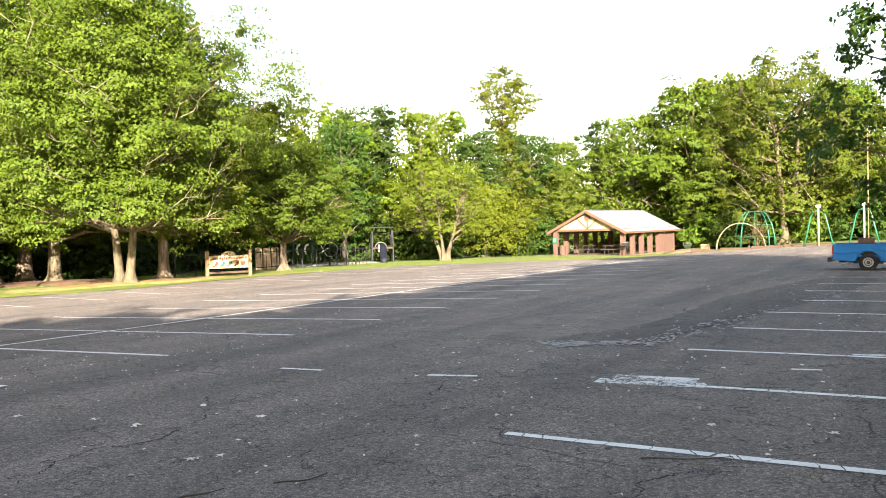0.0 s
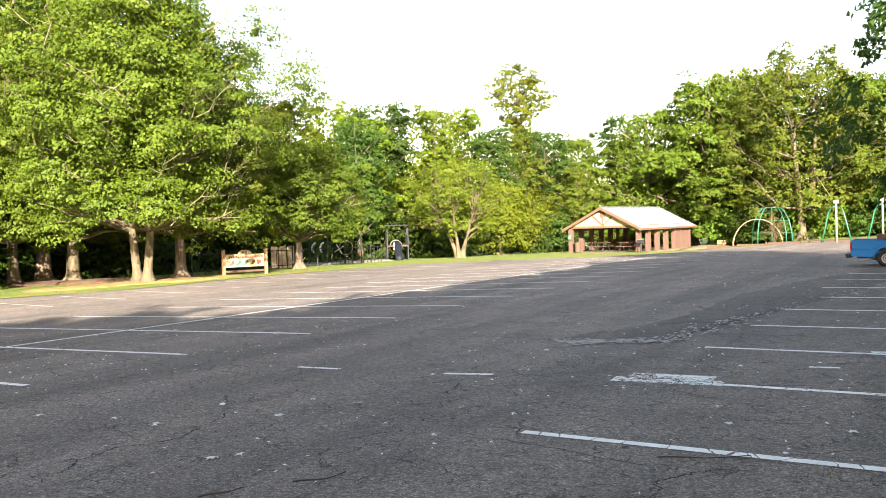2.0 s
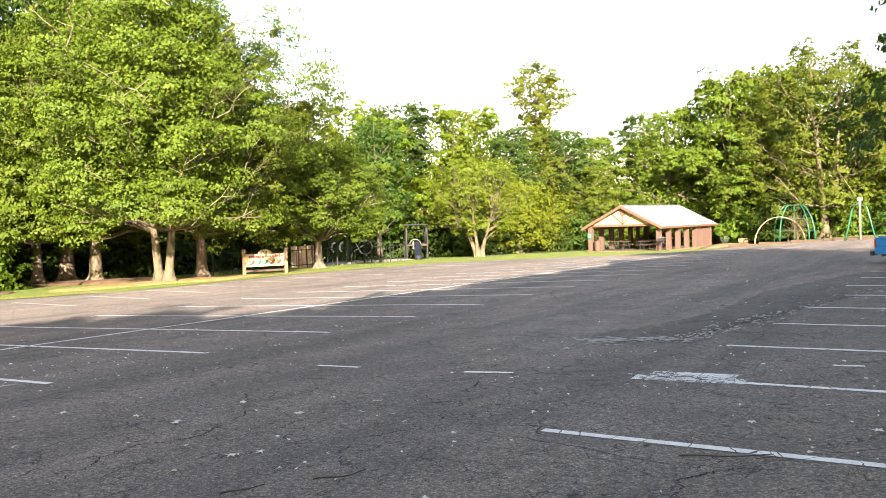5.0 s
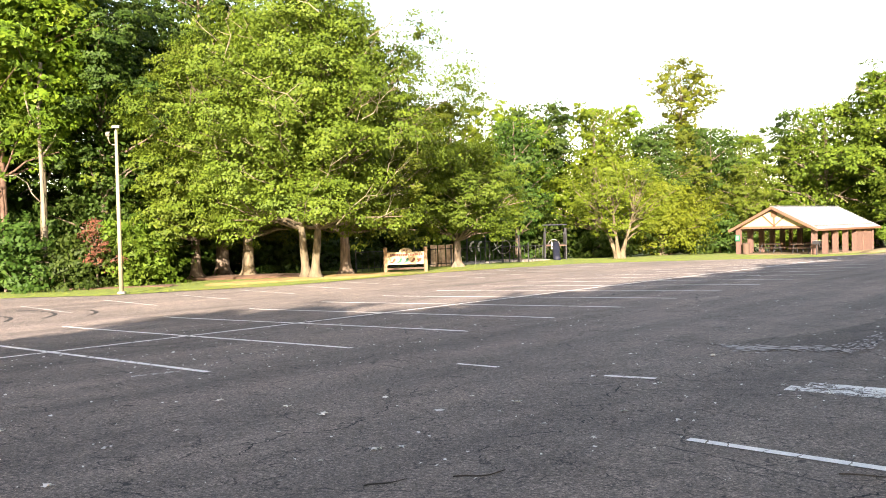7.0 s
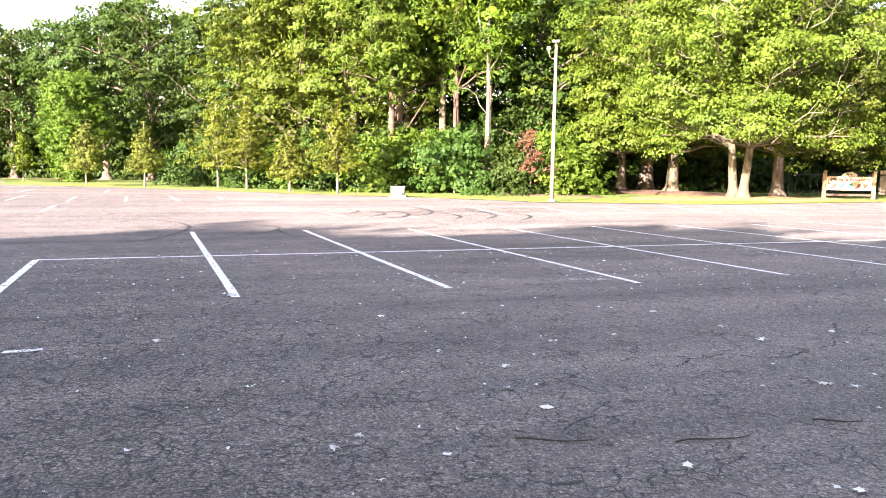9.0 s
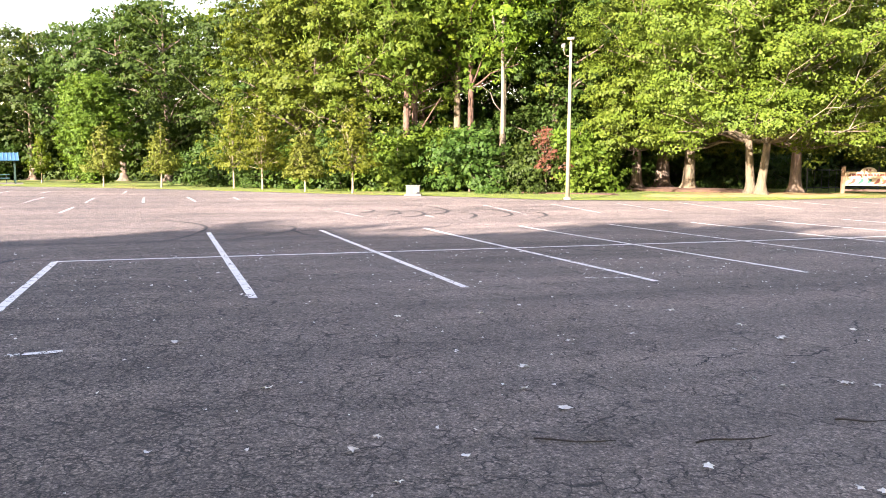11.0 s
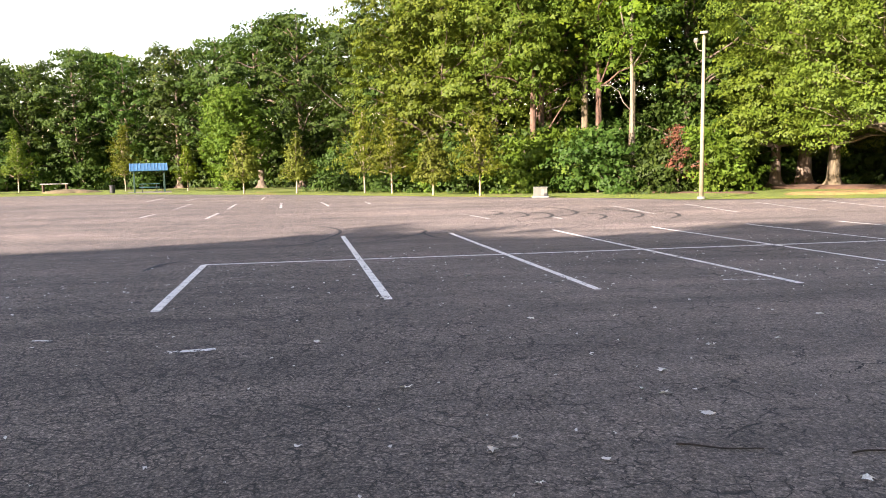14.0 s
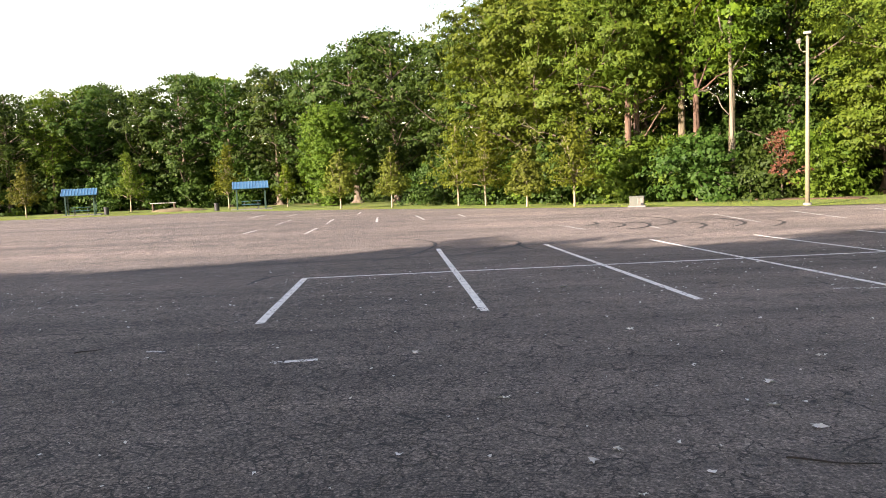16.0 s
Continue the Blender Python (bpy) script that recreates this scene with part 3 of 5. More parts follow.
# ---- woods ----
WOODS = "woodland trees round the car park"
proto = [
    tree("woodland_tree", "dense green broadleaf tree in the woods", "tree", 16, 4.8, 2.6, 0.28, LEAF_WOOD, BARK, 11500, 0.27, 31, fill=6, lobes=0.2, per_clump=170, clump=2.1, boughs=16, m=stand(-44.5, 34.0), group=WOODS),
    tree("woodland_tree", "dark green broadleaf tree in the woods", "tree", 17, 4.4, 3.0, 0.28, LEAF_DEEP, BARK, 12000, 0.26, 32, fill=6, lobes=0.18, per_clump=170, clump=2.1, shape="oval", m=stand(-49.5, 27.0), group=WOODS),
    tree("woodland_tree", "bright sunlit broadleaf tree in the woods", "tree", 14, 4.6, 1.2, 0.26, LEAF_MAPLE, BARK, 17000, 0.215, 33, fill=5, per_clump=230, clump=2.1, boughs=16, m=stand(-24.5, 93.0), group=WOODS),
    tree("woodland_tree", "tall thin woodland tree with a pale bare trunk", "tree", 18, 3.6, 6.5, 0.2, LEAF_WOOD, BARK_PALE, 14000, 0.22, 34, per_clump=170, clump=2.2, shape="oval", m=stand(-41.0, 16.5), lobes=0.45, group=WOODS),
    tree("pine_tree", "tall pine with a bare reddish trunk and clumped needles", "tree", 20, 3.7, 5.2, 0.20, NEEDLE, BARK_PINE, 16000, 0.29, 35, fill=9, shape="oval", m=stand(-42.2, 11.6), lobes=0.55, slim=0.13, clump=2.0, per_clump=70, group=WOODS),
    tree("understory_bush", "dense leafy bush under the woodland edge", "bush", 3.6, 2.4, 0.1, 0.07, LEAF_DEEP, BARK, 3700, 0.205, 36, per_clump=70, shape="round", m=stand(-39.0, 14.0), limbs=24, flare=0, group="bushes along the woodland edge"),
    tree("understory_bush", "bright green leafy bush under the woodland edge", "bush", 3.2, 2.2, 0.1, 0.07, LEAF_BRIGHT, BARK, 3700, 0.205, 37, per_clump=70, shape="round", m=stand(-41.5, 11.0), limbs=24, flare=0, group="bushes along the woodland edge"),
    tree("woodland_tree", "leafy green broadleaf tree at the woodland edge", "tree", 17, 4.6, 1.6, 0.28, LEAF_MAPLE, BARK, 36000, 0.18, 38, fill=6, per_clump=260, clump=2.0, boughs=22, m=stand(-46.0, 10.5), group=WOODS, lobes=0.4),
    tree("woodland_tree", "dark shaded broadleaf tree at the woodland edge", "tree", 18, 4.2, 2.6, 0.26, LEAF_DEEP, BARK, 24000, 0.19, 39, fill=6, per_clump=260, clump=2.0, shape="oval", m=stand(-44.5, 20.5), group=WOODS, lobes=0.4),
]


def more(kind, x, y, size, turn=None):
    turn = (x * 37.0 + y * 91.0) % 360 if turn is None else turn
    return copy_thing(proto[kind], stand(x, y, turn, 0, size))


# behind the maples and the sign
for kind, x, y, s in (
    (8, -47, 23, 1.05), (8, -46.5, 28.5, 1.25), (0, -51, 33, 1.35), (0, -50, 36, 1.05), (1, -45, 41, 0.95), (0, -41, 46, 0.85), (1, -47, 50, 0.9), (1, -42, 55, 0.78), (0, -46, 61, 0.94), (1, -53, 45, 1.0),
    (0, -40, 64, 0.95), (1, -49, 68, 0.95), (0, -44, 73, 1.08), (2, -39, 76, 1.03), (1, -55, 57, 1.0), (1, -47, 64, 1.0), (0, -53, 66, 1.1), (1, -38, 71, 0.81), (1, -37, 81, 0.87), (0, -57, 31, 1.1), (1, -57, 21, 1.1), (3, -52, 32, 1.0), (3, -47, 30, 1.0),
    # the far side, behind the pavilion
    (2, -36, 86, 1.03), (2, -31, 90, 1.03), (2, -28, 87, 1.23), (2, -24, 89, 1.30), (2, -21, 86, 1.43), (0, -17, 88, 1.28), (2, -15.5, 86, 1.3), (2, -9.0, 87, 1.1), (2, -7, 84, 1.21), (2, -3, 83, 0.96),
    (2, 1, 84, 0.95), (0, 6, 80, 1.0), (2, 12, 76, 1.0), (1, -33, 96, 1.03), (1, -20, 97, 1.30), (1, -8, 96, 1.13), (0, 2, 95, 1.1), (1, -42, 95, 0.99), (2, -33, 80, 0.72), (2, -14.2, 82.5, 0.62), (2, -7.2, 81.0, 0.6), (2, -19.0, 84.0, 0.66), (2, -2.5, 78.5, 0.55),
    # west woods behind the light pole
    (8, -41.5, 19.8, 0.9), (4, -42.9, 12.3, 0.93), (4, -42.3, 15.3, 1.0), (3, -42.6, 14.6, 1.12), (4, -45.5, 13.5, 1.05), (7, -48.5, 8, 1.05), (1, -52, 17, 1.15), (4, -49, 11, 1.1), (7, -51, 7.5, 0.9), (1, -57, 10, 1.15),
    (4, -54, 9, 1.0), (1, -64.5, 6.5, 0.88),
    # far south-west line
    (1, -66, 4, 0.85), (1, -70, 0, 0.95), (1, -73, -3.5, 0.94), (1, -76, -7, 0.88), (1, -79, -11, 0.84), (1, -80, -15.5, 0.81), (1, -81, -20, 0.86), (1, -82, -24.5, 0.78), (1, -81, -29, 0.77), (4, -79, -31.5, 0.60), (1, -78, -35, 0.75),
    (1, -79, -41, 0.73), (1, -62, 9, 0.95), (1, -86, -17, 0.87), (1, -87, -29, 0.87), (0, -72, -52, 0.9), (0, -76, 2, 1.05), (1, -84, -8, 0.96), (0, -92, -12, 1.04), (1, -94, -22, 0.98), (0, -93, -34, 0.92), (1, -90, -42, 0.85), (0, -86, -50, 0.85), (1, -90, -2, 1.17), (1, -83, -33, 0.73), (1, -84, -37, 0.79), (0, -97, -28, 0.93), (0, -98, -20, 1.05), (1, -96, -33, 0.93),
):
    more(kind, x, y, s)
# bushes along the woodland edge
for kind, x, y, s in (
    (5, -37.2, 16.5, 0.8), (6, -36.5, 18.6, 0.8), (6, -38.5, 19.8, 1.1), (5, -41, 20.5, 1.2), (5, -43.2, 12.4, 1.1), (6, -42.2, 13.4, 1.2), (5, -44.6, 10.2, 1.0), (5, -46.2, 9.0, 1.1), (6, -47.6, 7.4, 0.9), (5, -49.2, 6.4, 1.0),
    (5, -51.5, 5.0, 0.9), (5, -53.6, 3.6, 0.9), (5, -55.8, 2.4, 0.9), (5, -80, -26, 1.4), (5, -81, -33, 1.4), (5, -78, -37, 1.4), (5, -82, -20, 1.4), (5, -80, -14, 1.4), (5, -76, -42, 1.4), (5, -83, -31, 1.6), (5, -88, -25, 1.8), (5, -87, -21, 1.8), (5, -82, -36, 1.6),
    (5, -66, 6.5, 1.6), (5, -70, 4, 1.6), (5, -74, 1, 1.7), (5, -78, -3, 1.8), (5, -82, -8, 1.8), (5, -86, -14, 1.8), (5, -88, -19, 1.8), (5, -44, 60, 1.6), (5, -42, 66, 1.6), (5, -46, 56, 1.6), (5, -42, 45, 1.4), (5, -43, 32, 1.3), (5, -45, 37, 1.4), (5, -44, 43, 1.4), (5, -46, 16, 1.5), (5, -48, 19, 1.6), (5, -50, 14, 1.5), (5, -47, 22, 1.5), (5, -52, 11, 1.5), (5, -8, 84, 1.6), (5, -2, 85, 1.6), (5, -13, 85, 1.5), (5, 3, 83, 1.6), (5, -43, 24, 1.2), (5, -45, 27, 1.2), (5, -44, 31, 1.2), (5, -43, 35, 1.2), (5, -42, 40, 1.2), (5, -37, 63, 1.2), (5, -36, 70, 1.3), (5, -34, 76, 1.3), (6, -31, 88, 1.4), (6, -26, 88, 1.4), (6, -19, 84, 1.2), (5, -15, 81, 1.4), (6, -10, 80, 1.2), (5, -4, 79, 1.4),
):
    more(kind, x, y, s)

# stays out of view; its copies only cast shade on the lot
shade = tree("shade_tree", "tall dense unseen tree behind the parking bays, added for its shadow", "tree", 19.5, 5.6, 3.0, 0.3, LEAF_DEEP, BARK, 1500, 0.85, 90, per_clump=13, clump=2.2, core=1.6, fill=1, limbs=24, m=stand(13.0, -103), group="trees behind the bays")

tree("bay_tree", "dark leafy tree overhanging the parking bays", "tree", 13.0, 4.3, 2.6, 0.2, LEAF_DEEP, BARK, 20000, 0.18, 91, per_clump=140, clump=2.0, lobes=0.4, m=stand(1.25, 29.2))
# two rows of unseen trees added behind the bays to lay long morning shadows over the near half of the lot
REACH = 1 / math.tan(SUN_UP)
EDGE_Y, EDGE_X = [-40, -9, 0, 9, 13, 20, 40, 58, 64, 68, 74], [-17.5, -19.0, -20.2, -20.0, -16.0, -15.2, -15.2, -13.5, -13.0, -6.0, 0.0]
for row_x, y0, y1, step, short in ((7.4, -96, 21, 4.3, 0.0), (13.0, -98, 16, 5.1, 3.0)):
    for k in range(int((y1 - y0) / step)):
        y = y0 + step * k
        # height solved so the shadow's tip lands on the EDGE_X line
        h = 16.0
        for _ in range(4):
            h = (row_x - short - float(np.interp(y + h * REACH * -SUN_TO.y, EDGE_Y, EDGE_X))) / (REACH * SUN_TO.x)
        h *= 1.03 + 0.05 * math.sin(k * 2.3)
        copy_thing(shade, stand(row_x + 0.7 * math.sin(k * 1.7), y, (k * 77 + row_x * 9) % 360, 0, h / 19.5))

# ---- young planted trees on the west lawn ----
YOUNG = "young staked trees on the lawn"
for i, (x, y, h, cr, lm) in enumerate((
    (-65.5, -28.4, 4.2, 1.3, LEAF_RUST), (-73.5, -23.0, 5.2, 1.5, LEAF_MAPLE), (-68.6, -13.7, 5.4, 1.5, LEAF_OLIVE), (-65.4, -8.6, 3.4, 0.9, LEAF_WOOD), (-52.6, -3.7, 3.8, 1.25, LEAF_RUST), (-50.0, -0.5, 3.6, 1.15, LEAF_RUST),
    (-47.5, 3.3, 4.9, 1.8, LEAF_OLIVE), (-45.2, 4.6, 4.7, 1.5, LEAF_OLIVE), (-41.1, 6.2, 3.1, 1.2, LEAF_RUST), (-38.0, 7.9, 4.3, 1.5, LEAF_OLIVE),
)):
    tree("young_tree", "young tree with a slim pale trunk and thin feathery crown", "tree", h, cr, h * 0.24, 0.058, lm, BARK_YOUNG, 3600, 0.13, 60 + i, core=1.1, fill=6, shape="cone", m=stand(x, y), group=YOUNG, limbs=40, flare=0.3, lobes=0.55, clump=1.3, per_clump=30)
tree("conical_tree", "dense bright green cone-shaped tree on the lawn", "tree", 8.3, 2.5, 0.2, 0.15, LEAF_LIME, BARK, 30000, 0.15, 80, per_clump=60, clump=1.25, shape="oval", m=stand(-63.5, -5.0), lobes=0.06)
tree("dying_bush", "drooping bush with dead red leaves", "bush", 3.3, 0.95, 0.5, 0.06, LEAF_RED, BARK, 2000, 0.10, 81, per_clump=70, clump=1.5, fill=30, shape="oval", m=stand(-36.2, 16.8), flare=0, lobes=0.6)

# ---- more materials ----
POLE = plain("pale_pole_paint", (0.25, 0.213, 0.135), 0.6, vary=0.15)
LAMP = plain("grey_lamp_housing", (0.22, 0.20, 0.16), 0.45, 0.2)
BRICK = plain("brown_brick", (0.125, 0.068, 0.050), 0.9, vary=0.35, scale=9)
CREAM = plain("cream_board", (0.38, 0.30, 0.165), 0.7, vary=0.08)
BROWN = plain("brown_trim_paint", (0.15, 0.075, 0.045), 0.6)
ROOF = plain("white_metal_roof", (0.185, 0.20, 0.215), 0.6, 0.0, vary=0.12, scale=1.5)
CONCRETE = plain("concrete", (0.21, 0.195, 0.17), 0.85)
BLUE = plain("blue_metal_roof", (0.045, 0.15, 0.26), 0.4, 0.1, vary=0.15, scale=2)
RIB_BLUE = plain("pale_blue_roof_rib", (0.13, 0.23, 0.33), 0.4, 0.1, vary=0.1)
TEAL = plain("teal_bench_paint", (0.03, 0.10, 0.10), 0.5)
DARKGREEN = plain("dark_green_paint", (0.02, 0.05, 0.035), 0.5)
GREEN = plain("green_steel_paint", (0.015, 0.13, 0.07), 0.4, vary=0.15)
TAN = plain("tan_steel_paint", (0.26, 0.20, 0.12), 0.5)
TRUCK_BLUE = plain("blue_car_paint", (0.0, 0.16, 0.46), 0.42, 0.0, vary=0.06, relief=0)
TRUCK_BLUE.node_tree.nodes["Principled BSDF"].inputs["Specular IOR Level"].default_value = 0.25
RUBBER = plain("tyre_rubber", (0.02, 0.02, 0.02), 0.85)
BLACK = plain("black_plastic", (0.015, 0.015, 0.016), 0.55)
CHROME = plain("steel_rim", (0.42, 0.42, 0.42), 0.4, 0.6, vary=0.1)
GLASS = plain("dark_car_glass", (0.02, 0.025, 0.03), 0.05, relief=0)
REDLENS = plain("red_lamp_lens", (0.45, 0.02, 0.02), 0.2, relief=0)
DARKWOOD = plain("dark_stained_timber", (0.09, 0.055, 0.035), 0.85)
BOX_GREY = plain("grey_green_cabinet_paint", (0.10, 0.104, 0.078), 0.6, vary=0.15)
INK = plain("dark_brown_lettering", (0.17, 0.05, 0.03), 0.7)
INK_RED = plain("red_sign_paint", (0.30, 0.045, 0.025), 0.7)
INK_GREEN = plain("green_sign_paint", (0.015, 0.10, 0.06), 0.7)
WHITE = plain("white_paint", (0.20, 0.185, 0.155), 0.6, vary=0.1)
IRON = plain("black_iron", (0.03, 0.03, 0.032), 0.6, 0.3)
ROCK = plain("pale_moulded_rock", (0.56, 0.43, 0.32), 0.9, vary=0.45, scale=5, relief=0.6)
HOOP = plain("white_plastic", (0.62, 0.60, 0.56), 0.4, vary=0.1, relief=0)
DARKRED = plain("dark_red_plastic", (0.12, 0.02, 0.02), 0.5)
SAND = plain("pale_play_sand", (0.46, 0.38, 0.29), 0.95, vary=0.2, scale=3)
DARKBLUE = plain("dark_blue_plastic", (0.003, 0.005, 0.015), 0.7)
DRYLEAF = leaf_mat("pale_dry_leaf", (0.60, 0.57, 0.50), (0.76, 0.74, 0.69), (0.85, 0.84, 0.80), 0.05)
TWIG = plain("dark_twig_bark", (0.060, 0.048, 0.038), 0.9)
BARK_SNAG = bark_mat("bleached_dead_bark", (0.12, 0.098, 0.066), (0.27, 0.225, 0.155))
POST_WOOD = plain("stained_post_timber", (0.24, 0.15, 0.075), 0.8, vary=0.35, scale=4)
DRYGRASS = plain("dry_grass_litter", (0.34, 0.22, 0.07), 0.95, vary=0.5, scale=2.5, relief=0.7)
SOIL = plain("dry_soil", (0.15, 0.112, 0.055), 0.95, vary=0.35, scale=2, relief=0.6)


def flat(name, outline, depth, material, parent, m=None, label=""):
    """A board cut to an outline in its own x and z, depth thick along y."""
    bm = bmesh.new()
    front = [bm.verts.new((x, -depth / 2, z)) for x, z in outline]
    face = bm.faces.new(front)
    r = bmesh.ops.extrude_face_region(bm, geom=[face])
    bmesh.ops.translate(bm, verts=[v for v in r["geom"] if isinstance(v, bmesh.types.BMVert)], vec=(0, depth, 0))
    bmesh.ops.recalc_face_normals(bm, faces=bm.faces)
    if m is not None:
        bmesh.ops.transform(bm, matrix=m, verts=bm.verts)
    return part(name, bm, material, parent, label)


# ---- light pole ----
lp = thing("light_pole", "tall pale light pole with two floodlights on the lawn edge", "light pole", stand(-30.25, 14.95, 50))
part("shaft", rod((0, 0, -0.3), (0, 0, 6.15), 0.088, 0.055, 16), POLE, lp, smooth=True)
part("base_collar", rod((0, 0, -0.1), (0, 0, 0.10), 0.17, 0.15, 16), CONCRETE, lp)
bent("lamp_arm", [(0, 0, 5.62), (-0.14, 0, 5.63), (-0.25, 0, 5.70), (-0.28, 0, 5.86), (-0.28, 0, 5.98)], 0.028, POLE, lp)
part("floodlight", block(0.15, 0.15, 0.13, pose(-0.29, -0.03, 6.03, 35), 0.03), LAMP, lp, "grey floodlight turned down to the lot")
part("top_bracket", rod((0, 0, 6.1), (0, 0, 6.28), 0.035), LAMP, lp)
part("lamp_head", block(0.28, 0.22, 0.09, pose(0.02, -0.05, 6.30, 10), 0.025), LAMP, lp, "flat grey floodlight head")

# ---- utility cabinet on the lawn ----
cab = thing("utility_cabinet", "squat grey utility cabinet with louvres on a concrete pad", "utility box", stand(-34.6, 9.8, 70, 0, 0.72))
part("pad", block(1.0, 0.8, 0.14, pose(0, 0, 0.02), 0.015), CONCRETE, cab)
part("body", block(0.82, 0.62, 0.50, pose(0, 0, 0.33), 0.02), BOX_GREY, cab)
part("lid", block(0.88, 0.68, 0.05, pose(0, 0, 0.60), 0.015), BOX_GREY, cab)
for k in range(5):
    part("louvre", block(0.05, 0.03, 0.34, pose(0.06 + 0.075 * k, -0.315, 0.34), 0.006), LAMP, cab)
part("vent", block(0.16, 0.03, 0.16, pose(0.30, -0.325, 0.17), 0.006), BLACK, cab)

# ---- park sign ----
sg = thing("park_sign", "cream park sign board with a rounded crest between brown posts", "sign", stand(-31.45, 31.35, 62))
for sx in (-1.12, 1.12):
    p = part("post", block(0.16, 0.16, 1.55, pose(sx, 0, 0.53), 0.012), POST_WOOD, sg)
    part("post_cap", block(0.18, 0.18, 0.05, pose(sx, 0, 1.33), 0.015), DARKWOOD, p)
crest = [(-1.02, 0.42), (1.02, 0.42), (1.02, 1.08), (0.42, 1.08)] + [(0.36 * math.cos(a), 1.08 + 0.22 * math.sin(a)) for a in np.linspace(0, math.pi, 12)] + [(-0.42, 1.08), (-1.02, 1.08)]
bd = flat("board", crest, 0.07, CREAM, sg)
part("bottom_rail", block(2.1, 0.10, 0.10, pose(0, 0, 0.20), 0.01), DARKWOOD, sg)
rs = np.random.RandomState(5)
x = -0.86
while x < 0.84:
    w = 0.07 + 0.06 * rs.rand()
    if not (-0.32 < x < -0.27 or 0.28 < x < 0.33):
        part("lettering_bar", block(w, 0.012, 0.10 + 0.035 * rs.rand(), pose(x + w / 2, -0.042, 0.93), 0.003), INK, bd)
    x += w + 0.025
for k in range(5):
    m = INK_RED if k in (0, 4) else INK_GREEN if k in (1, 2) else INK
    cx = -0.72 + 0.36 * k
    flat("emblem", [(cx - 0.17, 0.53), (cx - 0.03, 0.60), (cx + 0.05, 0.75), (cx + 0.14, 0.76), (cx + 0.16, 0.68), (cx + 0.10, 0.57), (cx - 0.04, 0.51)], 0.012, m, bd, pose(0, -0.042, 0))
for sx in (-0.09, 0.06):
    part("crest_bar", block(0.09, 0.012, 0.08, pose(sx, -0.042, 1.17), 0.003), INK, bd)


# ---- picnic furniture ----
def picnic_table(m, label, material, leg):
    t = thing("picnic_table", label, "picnic table", m, "picnic tables")
    for k in range(5):
        part("top_plank", block(1.8, 0.135, 0.04, pose(0, -0.29 + 0.145 * k, 0.74), 0.006), material, t)
    for sy in (-0.68, 0.68):
        for k in (-0.07, 0.07):
            part("bench_plank", block(1.8, 0.13, 0.04, pose(0, sy + k, 0.44), 0.006), material, t)
    for sx in (-0.62, 0.62):
        for sy in (-1, 1):
            part("leg", rod((sx, sy * 0.62, 0.0), (sx, sy * 0.25, 0.72), 0.035, sides=6), leg, t)
        part("cross_bar", block(0.06, 1.5, 0.06, pose(sx, 0, 0.40), 0.006), leg, t)
    return t


def bin_at(m, label, material):
    b = thing("litter_bin", label, "bin", m, "litter bins")
    part("drum", rod((0, 0, 0), (0, 0, 0.82), 0.27, 0.29, 20), material, b, smooth=False)
    part("rim", rod((0, 0, 0.80), (0, 0, 0.86), 0.31, 0.31, 20), material, b)
    part("bag_lining", rod((0, 0, 0.84), (0, 0, 0.875), 0.24, 0.22, 16), BLACK, b)
    return b


# ---- pavilion ----
PW, PL, PE, PR = 6.3, 12.0, 2.15, 3.75
pav_m = stand(-22.8, 68.3, -4.3)
pav = thing("pavilion", "open brick picnic pavilion with a white metal gable roof", "pavilion", pav_m)
part("slab", block(PW + 0.8, PL + 0.8, 0.3, pose(-PW / 2, PL / 2, -0.13), 0.02), SOIL, pav)
for k in range(5):
    y = 2.05 * k
    for x in (0.0, -PW):
        part("brick_pier", block(0.37, 0.37, PE, pose(x, y, PE / 2), 0.012), BRICK, pav)
for x in (0.0, -PW):
    part("brick_pier", block(0.32, 0.2, PE, pose(x, 9.9, PE / 2), 0.01), BRICK, pav)
    part("brick_pier", block(0.42, 0.3, PE, pose(x, 11.85, PE / 2), 0.01), BRICK, pav)
    part("eave_beam", block(0.2, PL + 0.3, 0.22, pose(x, PL / 2, PE + 0.05), 0.012), BROWN, pav)
part("brick_wall", block(0.24, 3.7, PE, pose(0, 10.05, PE / 2), 0.01), BRICK, pav)
part("brick_pier", block(0.42, 0.42, PE, pose(-PW / 2, 11.8, PE / 2), 0.012), BRICK, pav)
part("tie_beam", block(PW + 0.4, 0.18, 0.2, pose(-PW / 2, -0.05, PE + 0.06), 0.012), BROWN, pav)
for y in (-0.12, PL + 0.05):
    flat("gable_panel", [(-PW, PE + 0.15), (0, PE + 0.15), (-PW / 2, PR - 0.12)], 0.08, CREAM, pav, pose(0, y, 0), "cream boarded gable")
OV = 0.55
rise = (PR - PE) / (PW / 2)
